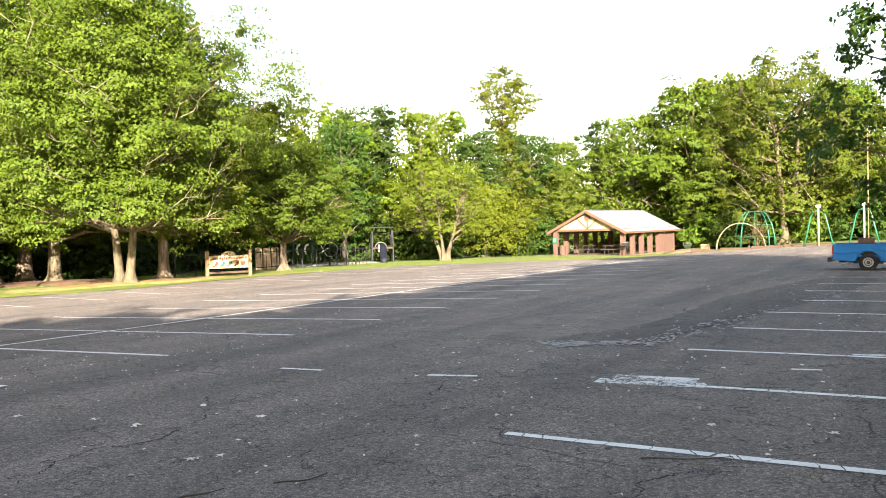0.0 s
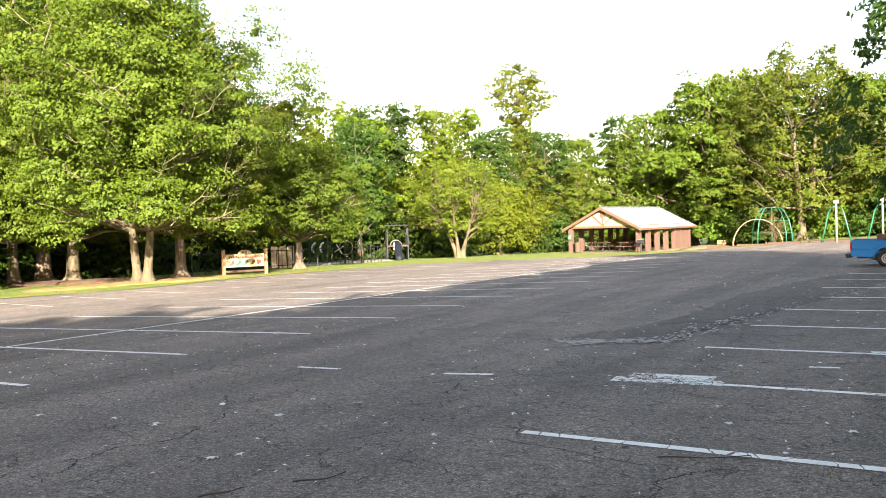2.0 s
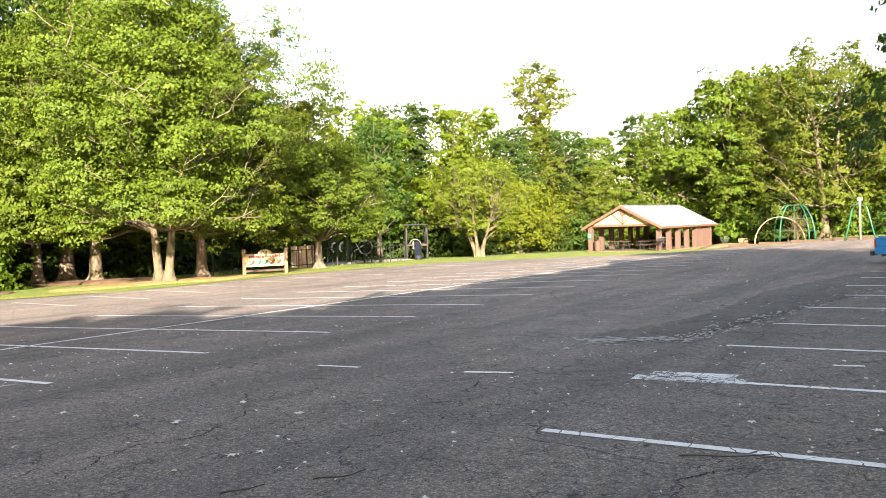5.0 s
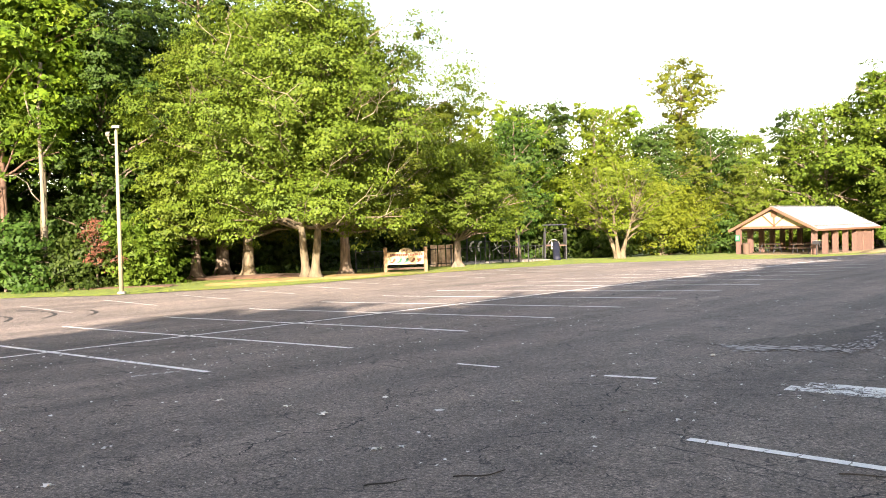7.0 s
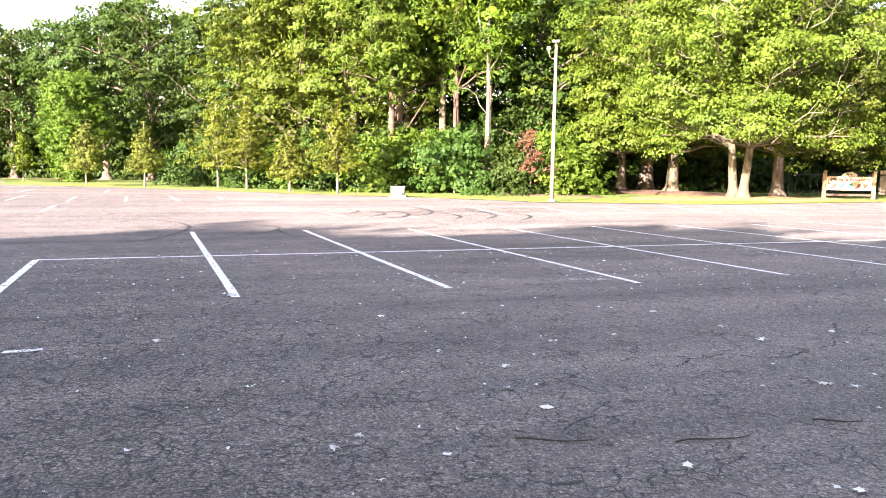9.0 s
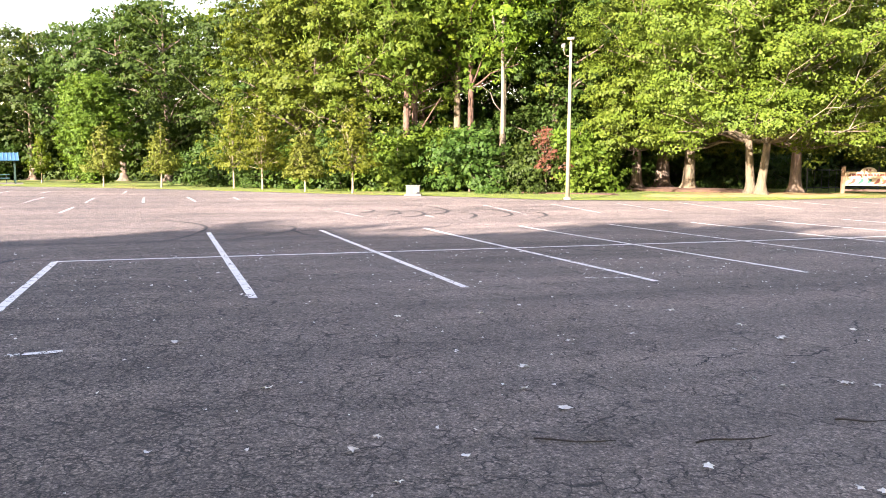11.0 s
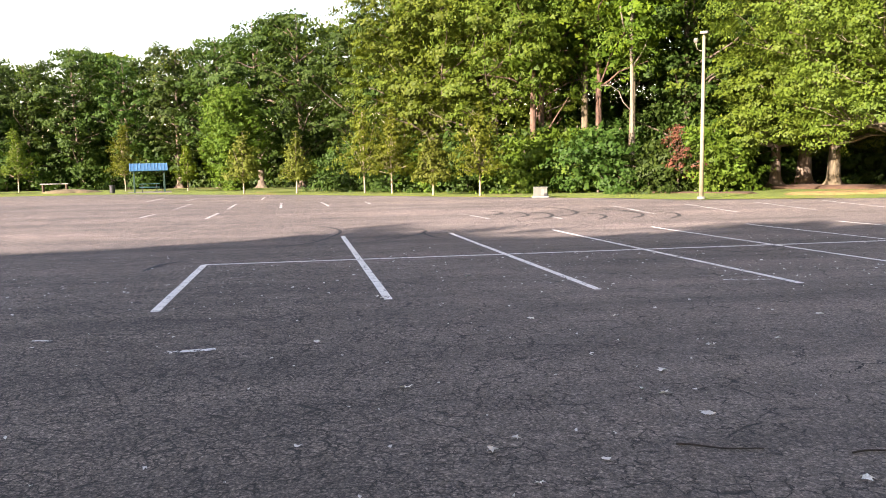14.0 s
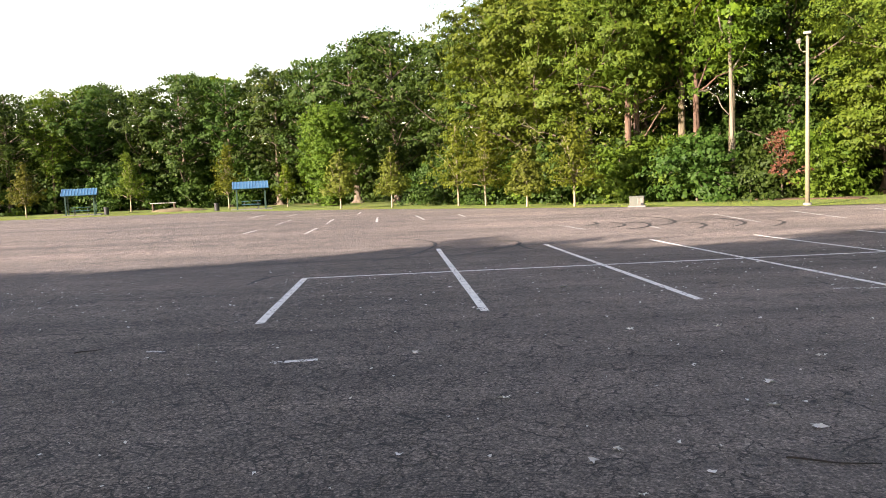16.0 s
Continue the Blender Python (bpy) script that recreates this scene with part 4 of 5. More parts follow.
for sgn in (-1, 1):
    ridge, eave = Vector((-PW / 2, 0, PR + 0.12)), Vector((-PW / 2 + sgn * (PW / 2 + OV), 0, PR + 0.12 - rise * (PW / 2 + OV)))
    d = eave - ridge
    ang = math.degrees(math.atan2(-d.z, abs(d.x)))
    mid = (ridge + eave) / 2
    slope = part("roof_slope", block(d.length, PL + 1.3, 0.07, pose(mid.x, PL / 2, mid.z, 0, sgn * ang, 0), 0.008), ROOF, pav)
    for k in range(23):
        part("roof_seam", block(d.length, 0.035, 0.05, pose(mid.x, -0.6 + k * (PL + 1.2) / 22, mid.z + 0.055, 0, sgn * ang, 0), 0), ROOF, slope)
    for y in (-0.67, PL + 0.67):
        part("barge_board", block(d.length + 0.05, 0.06, 0.22, pose(mid.x, y, mid.z - 0.06, 0, sgn * ang, 0), 0.01), BROWN, pav)
    part("fascia", block(0.05, PL + 1.3, 0.16, pose(eave.x, PL / 2, eave.z - 0.04), 0.01), BROWN, pav)
part("ridge_cap", block(0.24, PL + 1.32, 0.05, pose(-PW / 2, PL / 2, PR + 0.19), 0.015), ROOF, pav)
part("king_post", block(0.09, 0.06, PR - PE - 0.3, pose(-PW / 2, -0.19, (PR + PE) / 2), 0.008), BROWN, pav)
for sgn in (-1, 1):
    part("strut", block(0.09, 0.06, 1.35, pose(-PW / 2 + sgn * 0.50, -0.19, PE + 0.62, 0, sgn * 48, 0), 0.008), BROWN, pav)
part("roundel", rod((-PW / 2, -0.16, PR - 0.48), (-PW / 2, -0.24, PR - 0.48), 0.26, 0.26, 24), BROWN, pav, "round brown emblem plate")
part("notice_plate", block(0.42, 0.03, 0.5, pose(-PW, -0.24, 1.35), 0.01), GREEN, pav, "small green and white notice")
part("notice_panel", block(0.24, 0.03, 0.3, pose(-PW, -0.262, 1.37), 0.006), WHITE, pav)
for x, y, a in ((-1.6, 1.6, 5), (-4.4, 1.8, -8), (-2.0, 4.6, 0), (-4.6, 4.8, 4), (-3.2, 7.2, 88)):
    picnic_table(pav_m @ pose(x, y, 0.05, 0, 0, a), "weathered picnic table under the pavilion roof", DARKWOOD, IRON)
bin_at(pav_m @ pose(-5.55, -0.25, 0.05), "brown litter bin beside the pavilion", DARKWOOD)
grill = thing("barbecue_grill", "black park barbecue grill on a post", "grill", pav_m @ pose(0.55, -0.9, 0.0))
part("post", rod((0, 0, -0.1), (0, 0, 0.85), 0.05), IRON, grill)
part("firebox", block(0.5, 0.4, 0.26, pose(0, 0, 0.97), 0.02), IRON, grill)
part("grate", block(0.46, 0.36, 0.02, pose(0, 0, 1.115), 0.004), CHROME, grill)


# ---- small picnic shelters ----
def shelter(m):
    s = thing("picnic_shelter", "small picnic shelter with a ribbed blue roof on dark posts", "shelter", m, "picnic shelters")
    for sx in (-0.95, 0.95):
        for sy in (-1.3, 1.3):
            part("post", block(0.13, 0.13, 2.2, pose(sx, sy, 0.95), 0.01), DARKGREEN, s)
        part("beam", block(0.1, 3.1, 0.14, pose(sx, 0, 2.0), 0.01), DARKGREEN, s)
    for sgn in (-1, 1):
        w = part("roof_slope", block(1.5, 3.3, 0.05, pose(sgn * 0.68, 0, 2.33, 0, sgn * 24, 0), 0.006), BLUE, s)
        for k in range(12):
            part("roof_rib", block(1.5, 0.05, 0.045, pose(sgn * 0.70, -1.6 + 3.2 / 11 * k, 2.37, 0, sgn * 24, 0), 0), RIB_BLUE, w, "pale raised roof rib")
    for sy in (-1.6, 1.6):
        flat("gable", [(-1.2, 2.05), (1.2, 2.05), (0, 2.58)], 0.05, DARKGREEN, s, pose(0, sy, 0) @ pose(0, 0, 0))
    part("slab", block(3.0, 3.8, 0.12, pose(0, 0, -0.02), 0.01), CONCRETE, s)
    return s


for x, y, a in ((-66.4, -24.6, 14), (-62.6, -10.9, 10)):
    shelter(stand(x, y, a, 0, 0.78))
    picnic_table(stand(x, y, a + 90, 0.04, 0.78), "dark teal picnic table under a blue-roofed shelter", TEAL, IRON)
bin_at(stand(-61.9, -13.3, 0, 0, 0.66), "black litter bin beside a picnic shelter", BLACK)
bin_at(stand(-64.9, -22.2, 0, 0, 0.66), "black litter bin beside a picnic shelter", BLACK)

bench = thing("park_bench", "pale park bench at the edge of the woods", "bench", stand(-72.0, -19.8, 80))
part("seat", block(2.3, 0.34, 0.07, pose(0, 0, 0.66), 0.01), WHITE, bench)
for sx in (-0.95, 0.95):
    part("leg", block(0.1, 0.3, 0.72, pose(sx, 0, 0.27), 0.01), DARKWOOD, bench)

# ---- playground on the far side ----
def frame_post(m, label):
    """A pale post with a cap and two curved green legs."""
    s = thing("swing_frame", label, "swing", m, "swing frames")
    part("post", rod((0, 0, -0.1), (0, 0, 2.7), 0.075, 0.075, 14), WHITE, s, "pale round post", True)
    part("cap", block(0.36, 0.2, 0.22, pose(0, 0, 2.78), 0.06), TAN, s)
    for sg_ in (-1, 1):
        bent("leg", [(sg_ * 0.06, 0, 2.5), (sg_ * 0.3, 0, 2.4), (sg_ * 0.48, 0, 2.05), (sg_ * 0.66, 0, 1.2), (sg_ * 0.94, 0, -0.05)], 0.05, GREEN, s)
    return s


frame_post(stand(-7.05, 62.9, 5), "green-legged swing frame on the mulch")
frame_post(stand(-4.25, 63.4, 5), "green-legged swing frame behind the pickup")
dome = thing("dome_climber", "green steel dome climber on the playground", "climbing frame", stand(-11.9, 66.6, 10))
for k in range(8):
    a = 2 * math.pi * k / 8
    bent("arch_bar", [(1.42 * math.cos(a) * f, 1.42 * math.sin(a) * f, z) for f, z in ((1.0, -0.05), (0.98, 0.9), (0.86, 1.8), (0.62, 2.5), (0.42, 2.8))], 0.045, GREEN, dome)
for z, r in ((0.9, 1.39), (1.8, 1.22), (2.78, 0.60)):
    bent("ring", [(r * math.cos(a), r * math.sin(a), z) for a in np.linspace(0, 2 * math.pi, 25)], 0.02, GREEN, dome, sides=6)
arch = thing("arch_ladder", "tan steel arch ladder climber on the playground", "climbing frame", stand(-12.7, 65.4, 8))
for sy in (-0.32, 0.32):
    bent("side_rail", [(1.75 * math.cos(a), sy, 2.0 * math.sin(a)) for a in np.linspace(-0.02, math.pi + 0.02, 18)], 0.035, TAN, arch)
for a in np.linspace(0.25, math.pi - 0.25, 9):
    part("rung", rod((1.75 * math.cos(a), -0.32, 2.0 * math.sin(a)), (1.75 * math.cos(a), 0.32, 2.0 * math.sin(a)), 0.02, sides=6), TAN, arch)
tree("dead_bush", "bare twiggy reddish bush inside the climbing frames", "bush", 2.5, 1.0, 0.3, 0.06, LEAF_RUST, BARK_PINE, 900, 0.07, 82, shape="oval", m=stand(-11.5, 65.4), flare=0, limbs=120, stems=4, clump=1.0, per_clump=8, fill=40)
seat = thing("park_bench", "low slatted timber chair beside the playground", "bench", stand(-15.7, 67.0, 20, 0, 0.75))
part("seat", block(0.9, 0.4, 0.06, pose(0, 0, 0.36), 0.01), POST_WOOD, seat)
for k in range(3):
    part("back_slat", block(0.9, 0.04, 0.11, pose(0, 0.2 + 0.03 * k, 0.48 + 0.14 * k, -14), 0.01), POST_WOOD, seat)
for sx in (-0.38, 0.38):
    part("leg", block(0.07, 0.4, 0.44, pose(sx, 0, 0.17), 0.008), POST_WOOD, seat)
for k in range(7):
    x0 = -15.2 + 2.25 * k
    tb = tagged(new("edging_timber", mesh_of("edging_timber", [], [], DARKWOOD)), "dark timber edging round the playground mulch", "edging", "edging timbers")
    bm = block(2.22, 0.2, 0.26, pose(0, 0, 0), 0.02)
    bm.to_mesh(tb.data)
    bm.free()
    yy = 64.9 - 0.12 * k
    tb.matrix_world = pose(x0, yy, float(gz(x0, yy)) + 0.07 - 0.02 * k, 0, 0, -3)
pole2 = thing("utility_pole", "slim brown timber pole behind the playground", "pole", stand(-4.7, 74.6))
part("shaft", rod((0, 0, -0.3), (0, 0, 9.0), 0.055, 0.04, 12), POST_WOOD, pole2, smooth=True)
part("cross_piece", block(0.5, 0.1, 0.12, pose(0, 0, 8.4), 0.01), DARKWOOD, pole2)


def patch(name, label, category, x, y, rx, ry, material, turn=0.0, lift=0.045, hump=0.0, seed=0):
    """A ragged low bed of loose material on the lawn."""
    rs = np.random.RandomState(seed)
    ph = rs.rand(4) * 6.28
    n, rings = 40, 7
    v, f = [], []
    for j in range(rings + 1):
        for i in range(n):
            a = 2 * math.pi * i / n
            w = (1 + 0.16 * math.sin(3 * a + ph[0]) + 0.10 * math.sin(5 * a + ph[1]) + 0.07 * math.sin(9 * a + ph[2])) * j / rings
            px, py = rx * w * math.cos(a), ry * w * math.sin(a)
            c, s = math.cos(radians(turn)), math.sin(radians(turn))
            wx, wy = x + c * px - s * py, y + s * px + c * py
            edge = 1 - (j / rings) ** 2
            v.append((wx, wy, float(gz(wx, wy)) + (lift + hump * edge if j < rings else -0.06) + 0.02 * rs.rand()))
            if j:
                k = (i + 1) % n
                f.append(((j - 1) * n + i, (j - 1) * n + k, j * n + k, j * n + i))
    return tagged(new(name, mesh_of(name, v, f, material, True)), label, category, kind="structure")


patch("mulch_bed", "brown mulch bed under the playground equipment", "mulch", -9.0, 67.9, 9.5, 2.9, MULCH, -3, seed=1)
patch("mulch_bed", "brown mulch and leaf litter under the maples", "mulch", -38.2, 25.6, 4.6, 2.4, MULCH, 40, 0.05, 0.12, seed=2)
patch("litter_bed", "dry orange grass and leaf litter below the maples", "leaf litter", -31.9, 25.6, 1.7, 6.0, DRYGRASS, -4, 0.03, 0.03, seed=8)
patch("mulch_bed", "dry brown litter under the red bush", "mulch", -35.0, 17.6, 2.6, 1.1, MULCH, 40, seed=3)
patch("soil_mound", "low mound of dry soil on the lawn", "mound", -67.5, -17.6, 2.4, 1.5, SOIL, 70, 0.02, 0.24, seed=4)
patch("soil_mound", "pale dry soil patch beside the pavilion", "mound", -18.6, 72.5, 2.2, 1.2, SOIL, 10, 0.02, 0.3, seed=5)

# ---- playground behind the sign ----
fence = thing("picket_fence", "dark metal playground fence in the shade", "fence", stand(-35.6, 31.5, 0))
FP = [Vector((-35.6, 31.5)), Vector((-35.4, 37.0)), Vector((-35.2, 43.0)), Vector((-35.6, 50.0))]
for a, b in zip(FP[:-1], FP[1:]):
    n = int((b - a).length / 0.45)
    for k in range(n):
        q = a + (b - a) * (k / n)
        z = float(gz(q.x, q.y)) - float(gz(-35.6, 31.5))
        thick = 0.045 if k % 5 == 0 else 0.016
        part("post" if k % 5 == 0 else "picket", rod((q.x + 35.6, q.y - 31.5, z - 0.1), (q.x + 35.6, q.y - 31.5, z + (1.35 if k % 5 == 0 else 1.2)), thick, sides=6), IRON, fence)
    for hgt in (0.2, 1.12):
        za, zb = float(gz(a.x, a.y)) - float(gz(-35.6, 31.5)), float(gz(b.x, b.y)) - float(gz(-35.6, 31.5))
        part("rail", rod((a.x + 35.6, a.y - 31.5, za + hgt), (b.x + 35.6, b.y - 31.5, zb + hgt), 0.022, sides=6), IRON, fence)
wallp = thing("climbing_wall", "pale moulded rock climbing panels on the playground", "climbing wall", stand(-35.95, 39.1, 42))
for k in range(3):
    bm = block(0.42, 0.3, 1.45, pose(-0.5 + 0.5 * k, 0, 0.66), 0.06)
    bmesh.ops.subdivide_edges(bm, edges=bm.edges, cuts=2)
    for v in bm.verts:
        v.co += Vector(noise.noise_vector(v.co * 3.1 + Vector((k * 5, 0, 0)))) * 0.07
    part("rock_panel", bm, ROCK, wallp, smooth=True)
play = thing("playset", "dark playground tower with a slide in deep shade", "playground", stand(-38.0, 54.6, -53))
for sx in (-1.6, 0, 1.6):
    for sy in (-0.8, 0.8):
        part("post", rod((sx, sy, -0.1), (sx, sy, 2.5), 0.06, sides=10), IRON, play)
part("platform", block(3.3, 1.7, 0.1, pose(0, 0, 1.15), 0.02), DARKWOOD, play)
for sy in (-0.8, 0.8):
    part("guard_rail", block(1.5, 0.05, 0.5, pose(-0.8, sy, 1.6), 0.02), DARKBLUE, play)
bent("slide", [(1.6, 0, 1.25), (2.1, 0, 1.1), (2.8, 0, 0.6), (3.4, 0, 0.25), (3.9, 0, 0.2)], 0.28, DARKBLUE, play, "dark blue tube slide", 14)
for k in range(3):
    bent("climbing_hoop", [(-2.2 - 0.4 * k, 0.5 * math.cos(a), 1.0 + 0.55 * math.sin(a)) for a in np.linspace(-0.4, math.pi + 0.4, 14)], 0.035, WHITE if k < 2 else IRON, play)
part("roof", block(1.9, 1.9, 0.08, pose(-0.8, 0, 2.75), 0.02), DARKBLUE, play)
part("side_panel", block(1.1, 0.05, 0.75, pose(-2.4, -0.82, 0.55), 0.02), DARKRED, play, "dark red plastic side panel")
# thin white pipe stands in for the bright highlight on the dark slide
bent("slide_highlight", [(2.0, -0.3, 1.45), (2.35, -0.32, 1.25), (2.6, -0.33, 0.95)], 0.05, HOOP, play, "white highlight on the slide, modelled as a thin pipe")
loops = thing("loop_climber", "white looped climbing handles on dark playground posts", "climbing frame", stand(-36.7, 43.9, 40))
for k in range(2):
    bent("loop", [(-0.5 + 0.55 * k - 0.22 * math.cos(a), 0, 1.15 + 0.34 * math.sin(a)) for a in np.linspace(-1.2, 1.7, 12)], 0.07, HOOP, loops, "thick white plastic loop")
for sx in (-0.95, 0.3, 1.5, 2.6):
    part("post", rod((sx, 0.15, -0.1), (sx, 0.15, 1.9), 0.05, sides=8), IRON, loops)
part("cross_bar", rod((-0.95, 0.15, 1.5), (2.6, 0.15, 1.5), 0.03, sides=8), IRON, loops)
bent("wheel_ring", [(1.55 + 0.48 * math.cos(a), 0.0, 1.12 + 0.48 * math.sin(a)) for a in np.linspace(0, 2 * math.pi, 25)], 0.03, LAMP, loops, "grey steel ring", 6)
for a in (0.5, 2.1):
    part("spoke", rod((1.1 - 0.36 * math.cos(a), -0.02, 1.05 - 0.4 * math.sin(a)), (1.1 + 0.36 * math.cos(a), -0.02, 1.05 + 0.4 * math.sin(a)), 0.028, sides=6), HOOP, loops)
patch("sand_bed", "pale sand bed inside the playground fence", "sand", -38.6, 48.5, 2.4, 7.5, SAND, 12, 0.04, 0.12, seed=11)


# ---- dead snag in the woods ----
snag = thing("dead_snag", "pale dead tree trunk with one broken bent branch", "tree", stand(-39.85, 16.1))
bent("trunk", [(0.02, 0.04, -0.1), (0, 0, 2.0), (0.05, -0.06, 5.0), (0, -0.1, 8.2), (0.1, 0.05, 10.5)], 0.088, BARK_SNAG, snag, sides=12)
bent("branch", [(0, -0.05, 3.95), (-0.15, -0.45, 4.45), (-0.22, -0.62, 4.95), (-0.4, -1.0, 5.25), (-0.6, -1.6, 5.3)], 0.027, BARK_SNAG, snag)
bent("branch", [(0, 0.0, 6.2), (0.1, 0.5, 6.9), (0.1, 0.8, 7.7)], 0.045, BARK_SNAG, snag)
bent("branch", [(0, -0.1, 7.4), (0.2, -0.6, 8.1), (0.3, -0.8, 9.0)], 0.04, BARK_SNAG, snag)

# ---- pickup truck ----
def pickup(m):
    t = thing("pickup_truck", "bright blue pickup truck parked tail out in a bay", "truck", m)
    # x runs from the tail (0) to the nose (5.0); the near side is at y = -0.86
    side = [(0.02, 0.44), (0.02, 0.99), (0.06, 1.02), (1.92, 1.02), (1.92, 0.40), (1.62, 0.40)] + [(1.22 + 0.40 * math.cos(a), 0.36 + 0.40 * math.sin(a)) for a in np.linspace(0.1, math.pi - 0.1, 12)] + [(0.78, 0.40)]
    for y in (-0.82, 0.82):
        flat("bed_side", side, 0.09, TRUCK_BLUE, t, pose(0, y, 0))
    part("bed_floor", block(1.9, 1.6, 0.06, pose(0.97, 0, 0.58), 0.01), TRUCK_BLUE, t)
    part("tailgate", block(0.07, 1.58, 0.56, pose(0.04, 0, 0.74), 0.02), TRUCK_BLUE, t)
    for y in (-0.82, 0.82):
        part("bed_rail_cap", block(1.88, 0.12, 0.025, pose(0.97, y, 1.033), 0.008), TRUCK_BLUE, t)
        part("tail_lamp", block(0.06, 0.12, 0.34, pose(0.02, y, 0.82), 0.015), REDLENS, t, "red tail lamp")
    for y in (-0.87, 0.87):
        bent("wheel_arch", [(1.22 + 0.43 * math.cos(a), y, 0.36 + 0.43 * math.sin(a)) for a in np.linspace(0.05, math.pi - 0.05, 16)], 0.03, TRUCK_BLUE, t, "blue flared wheel arch")
        bent("side_crease", [(0.05, y * 0.995, 0.70), (0.7, y * 0.998, 0.715), (1.4, y * 0.998, 0.84), (1.9, y * 0.995, 0.72)], 0.014, TRUCK_BLUE, t)
    bp = part("rear_bumper", block(0.16, 1.7, 0.17, pose(-0.09, 0, 0.46), 0.025), BLACK, t, "black step bumper")
    part("hitch", block(0.2, 0.1, 0.08, pose(-0.05, 0, 0.40), 0.01), BLACK, bp)
    bent("tail_pipe", [(0.9, -0.55, 0.36), (0.55, -0.66, 0.34), (0.30, -0.78, 0.28)], 0.032, CHROME, t)
    cabin = [(1.96, 0.36), (1.96, 1.02), (2.10, 1.52), (2.28, 1.58), (2.95, 1.58), (3.10, 1.52), (3.62, 1.06), (4.86, 0.94), (4.98, 0.82), (4.98, 0.40), (4.72, 0.38)] + [(4.28 + 0.40 * math.cos(a), 0.36 + 0.40 * math.sin(a)) for a in np.linspace(0.1, math.pi - 0.1, 12)] + [(3.84, 0.36)]
    flat("cab_and_bonnet", cabin, 1.66, TRUCK_BLUE, t)
    for y in (-0.835, 0.835):
        flat("side_window", [(2.18, 1.08), (2.26, 1.48), (2.92, 1.48), (3.36, 1.08)], 0.02, GLASS, t, pose(0, y, 0))
        part("door_handle", block(0.14, 0.03, 0.04, pose(2.3, y * 1.01, 1.0), 0.008), BLACK, t)
        part("mirror", block(0.10, 0.16, 0.15, pose(3.25, y * 1.13, 1.2), 0.03), BLACK, t)
    part("windscreen", block(0.02, 1.4, 0.62, pose(3.385, 0, 1.375, 0, -48, 0), 0.004), GLASS, t)
    part("rear_window", block(0.02, 1.3, 0.38, pose(2.02, 0, 1.36, 0, 16, 0), 0.004), GLASS, t)
    part("front_bumper", block(0.16, 1.66, 0.2, pose(5.02, 0, 0.5), 0.03), BLACK, t)
    for y in (-0.6, 0.6):
        part("headlamp", block(0.06, 0.32, 0.18, pose(4.98, y, 0.82), 0.02), WHITE, t)
    part("wheel_well", block(1.0, 1.4, 0.5, pose(1.22, 0, 0.54), 0.02), BLACK, t)
    part("chassis", block(4.6, 0.9, 0.16, pose(2.5, 0, 0.42), 0.02), BLACK, t)
    for x in (1.22, 4.28):
        for y in (-0.78, 0.78):
            w = part("wheel", rod((x, y - 0.10, 0.355), (x, y + 0.10, 0.355), 0.185, 0.185, 24), CHROME, t, "steel wheel with a round hub")
            sgn = math.copysign(1, y)
            bm = bmesh.new()
            r = bmesh.ops.create_circle(bm, segments=8, radius=0.085, cap_ends=False, matrix=pose(x, y, 0.355 + 0.25) @ pose(0, 0, 0, 90, 0, 90))
            bmesh.ops.spin(bm, geom=bm.verts[:] + bm.edges[:], cent=(x, y, 0.355), axis=(0, 1, 0), angle=2 * math.pi, steps=32, use_merge=True)
            bmesh.ops.recalc_face_normals(bm, faces=bm.faces)
            ring = bmesh.new()
            bmesh.ops.create_circle(ring, segments=6, radius=0.022, cap_ends=False, matrix=pose(x, y + sgn * 0.105, 0.355 + 0.165) @ pose(0, 0, 0, 90, 0, 90))
            bmesh.ops.spin(ring, geom=ring.verts[:] + ring.edges[:], cent=(x, y, 0.355), axis=(0, 1, 0), angle=2 * math.pi, steps=28, use_merge=True)
            part("rim_lip", ring, CHROME, w, smooth=True)
            part("rim_well", rod((x, y + sgn * 0.095, 0.355), (x, y + sgn * 0.104, 0.355), 0.135, 0.135, 24), IRON, w)
            part("rim_disc", rod((x, y + sgn * 0.10, 0.355), (x, y + sgn * 0.115, 0.355), 0.115, 0.10, 24), CHROME, w)
            part("tyre", bm, RUBBER, w, "black tyre", True)
            part("hub", rod((x, y + sgn * 0.09, 0.355), (x, y + sgn * 0.13, 0.355), 0.075, 0.06, 16), IRON, w)
    return t


truck_m = stand(-3.18, 32.75, 2, -0.04, 0.92)
pickup(truck_m)
crate = thing("wooden_crate", "reddish wooden crate standing in the pickup bed", "crate", truck_m @ pose(1.15, -0.2, 0.61))
for k in range(3):
    part("board", block(0.55, 0.5, 0.2, pose(0, 0, 0.11 + 0.215 * k), 0.012), BROWN, crate)

# ---- markings on the far half of the lot ----
for a, b in (((-27.0, -3.3), (-29.2, -3.1)), ((-31.6, -4.85), (-36.0, -4.8)), ((-31.0, -2.9), (-34.8, -2.9)), ((-39.7, -2.1), (-43.3, -2.1)), ((-30.9, -1.05), (-34.8, -1.1)), ((-35.0, 0.5), (-31.2, 0.7)), ((-34.4, 2.25), (-32.1, 2.3)), ((-28.1, -5.45), (-29.4, -5.2)),
             ((-26.5, 4.75), (-24.3, 5.25)), ((-24.6, 7.22), (-23.8, 7.27)), ((-40.6, -7.4), (-45.8, -7.4)), ((-40.8, -5.6), (-44.2, -5.5))):
    stripe(*a, *b, 0.10, FADED, "faded short parking bay line on sunlit asphalt")
for k in range(13):
    y = 10.5 + 2.7 * k
    stripe(-28.0, y, -24.4, y, 0.12, FADED, "faded parking bay line by the lawn")
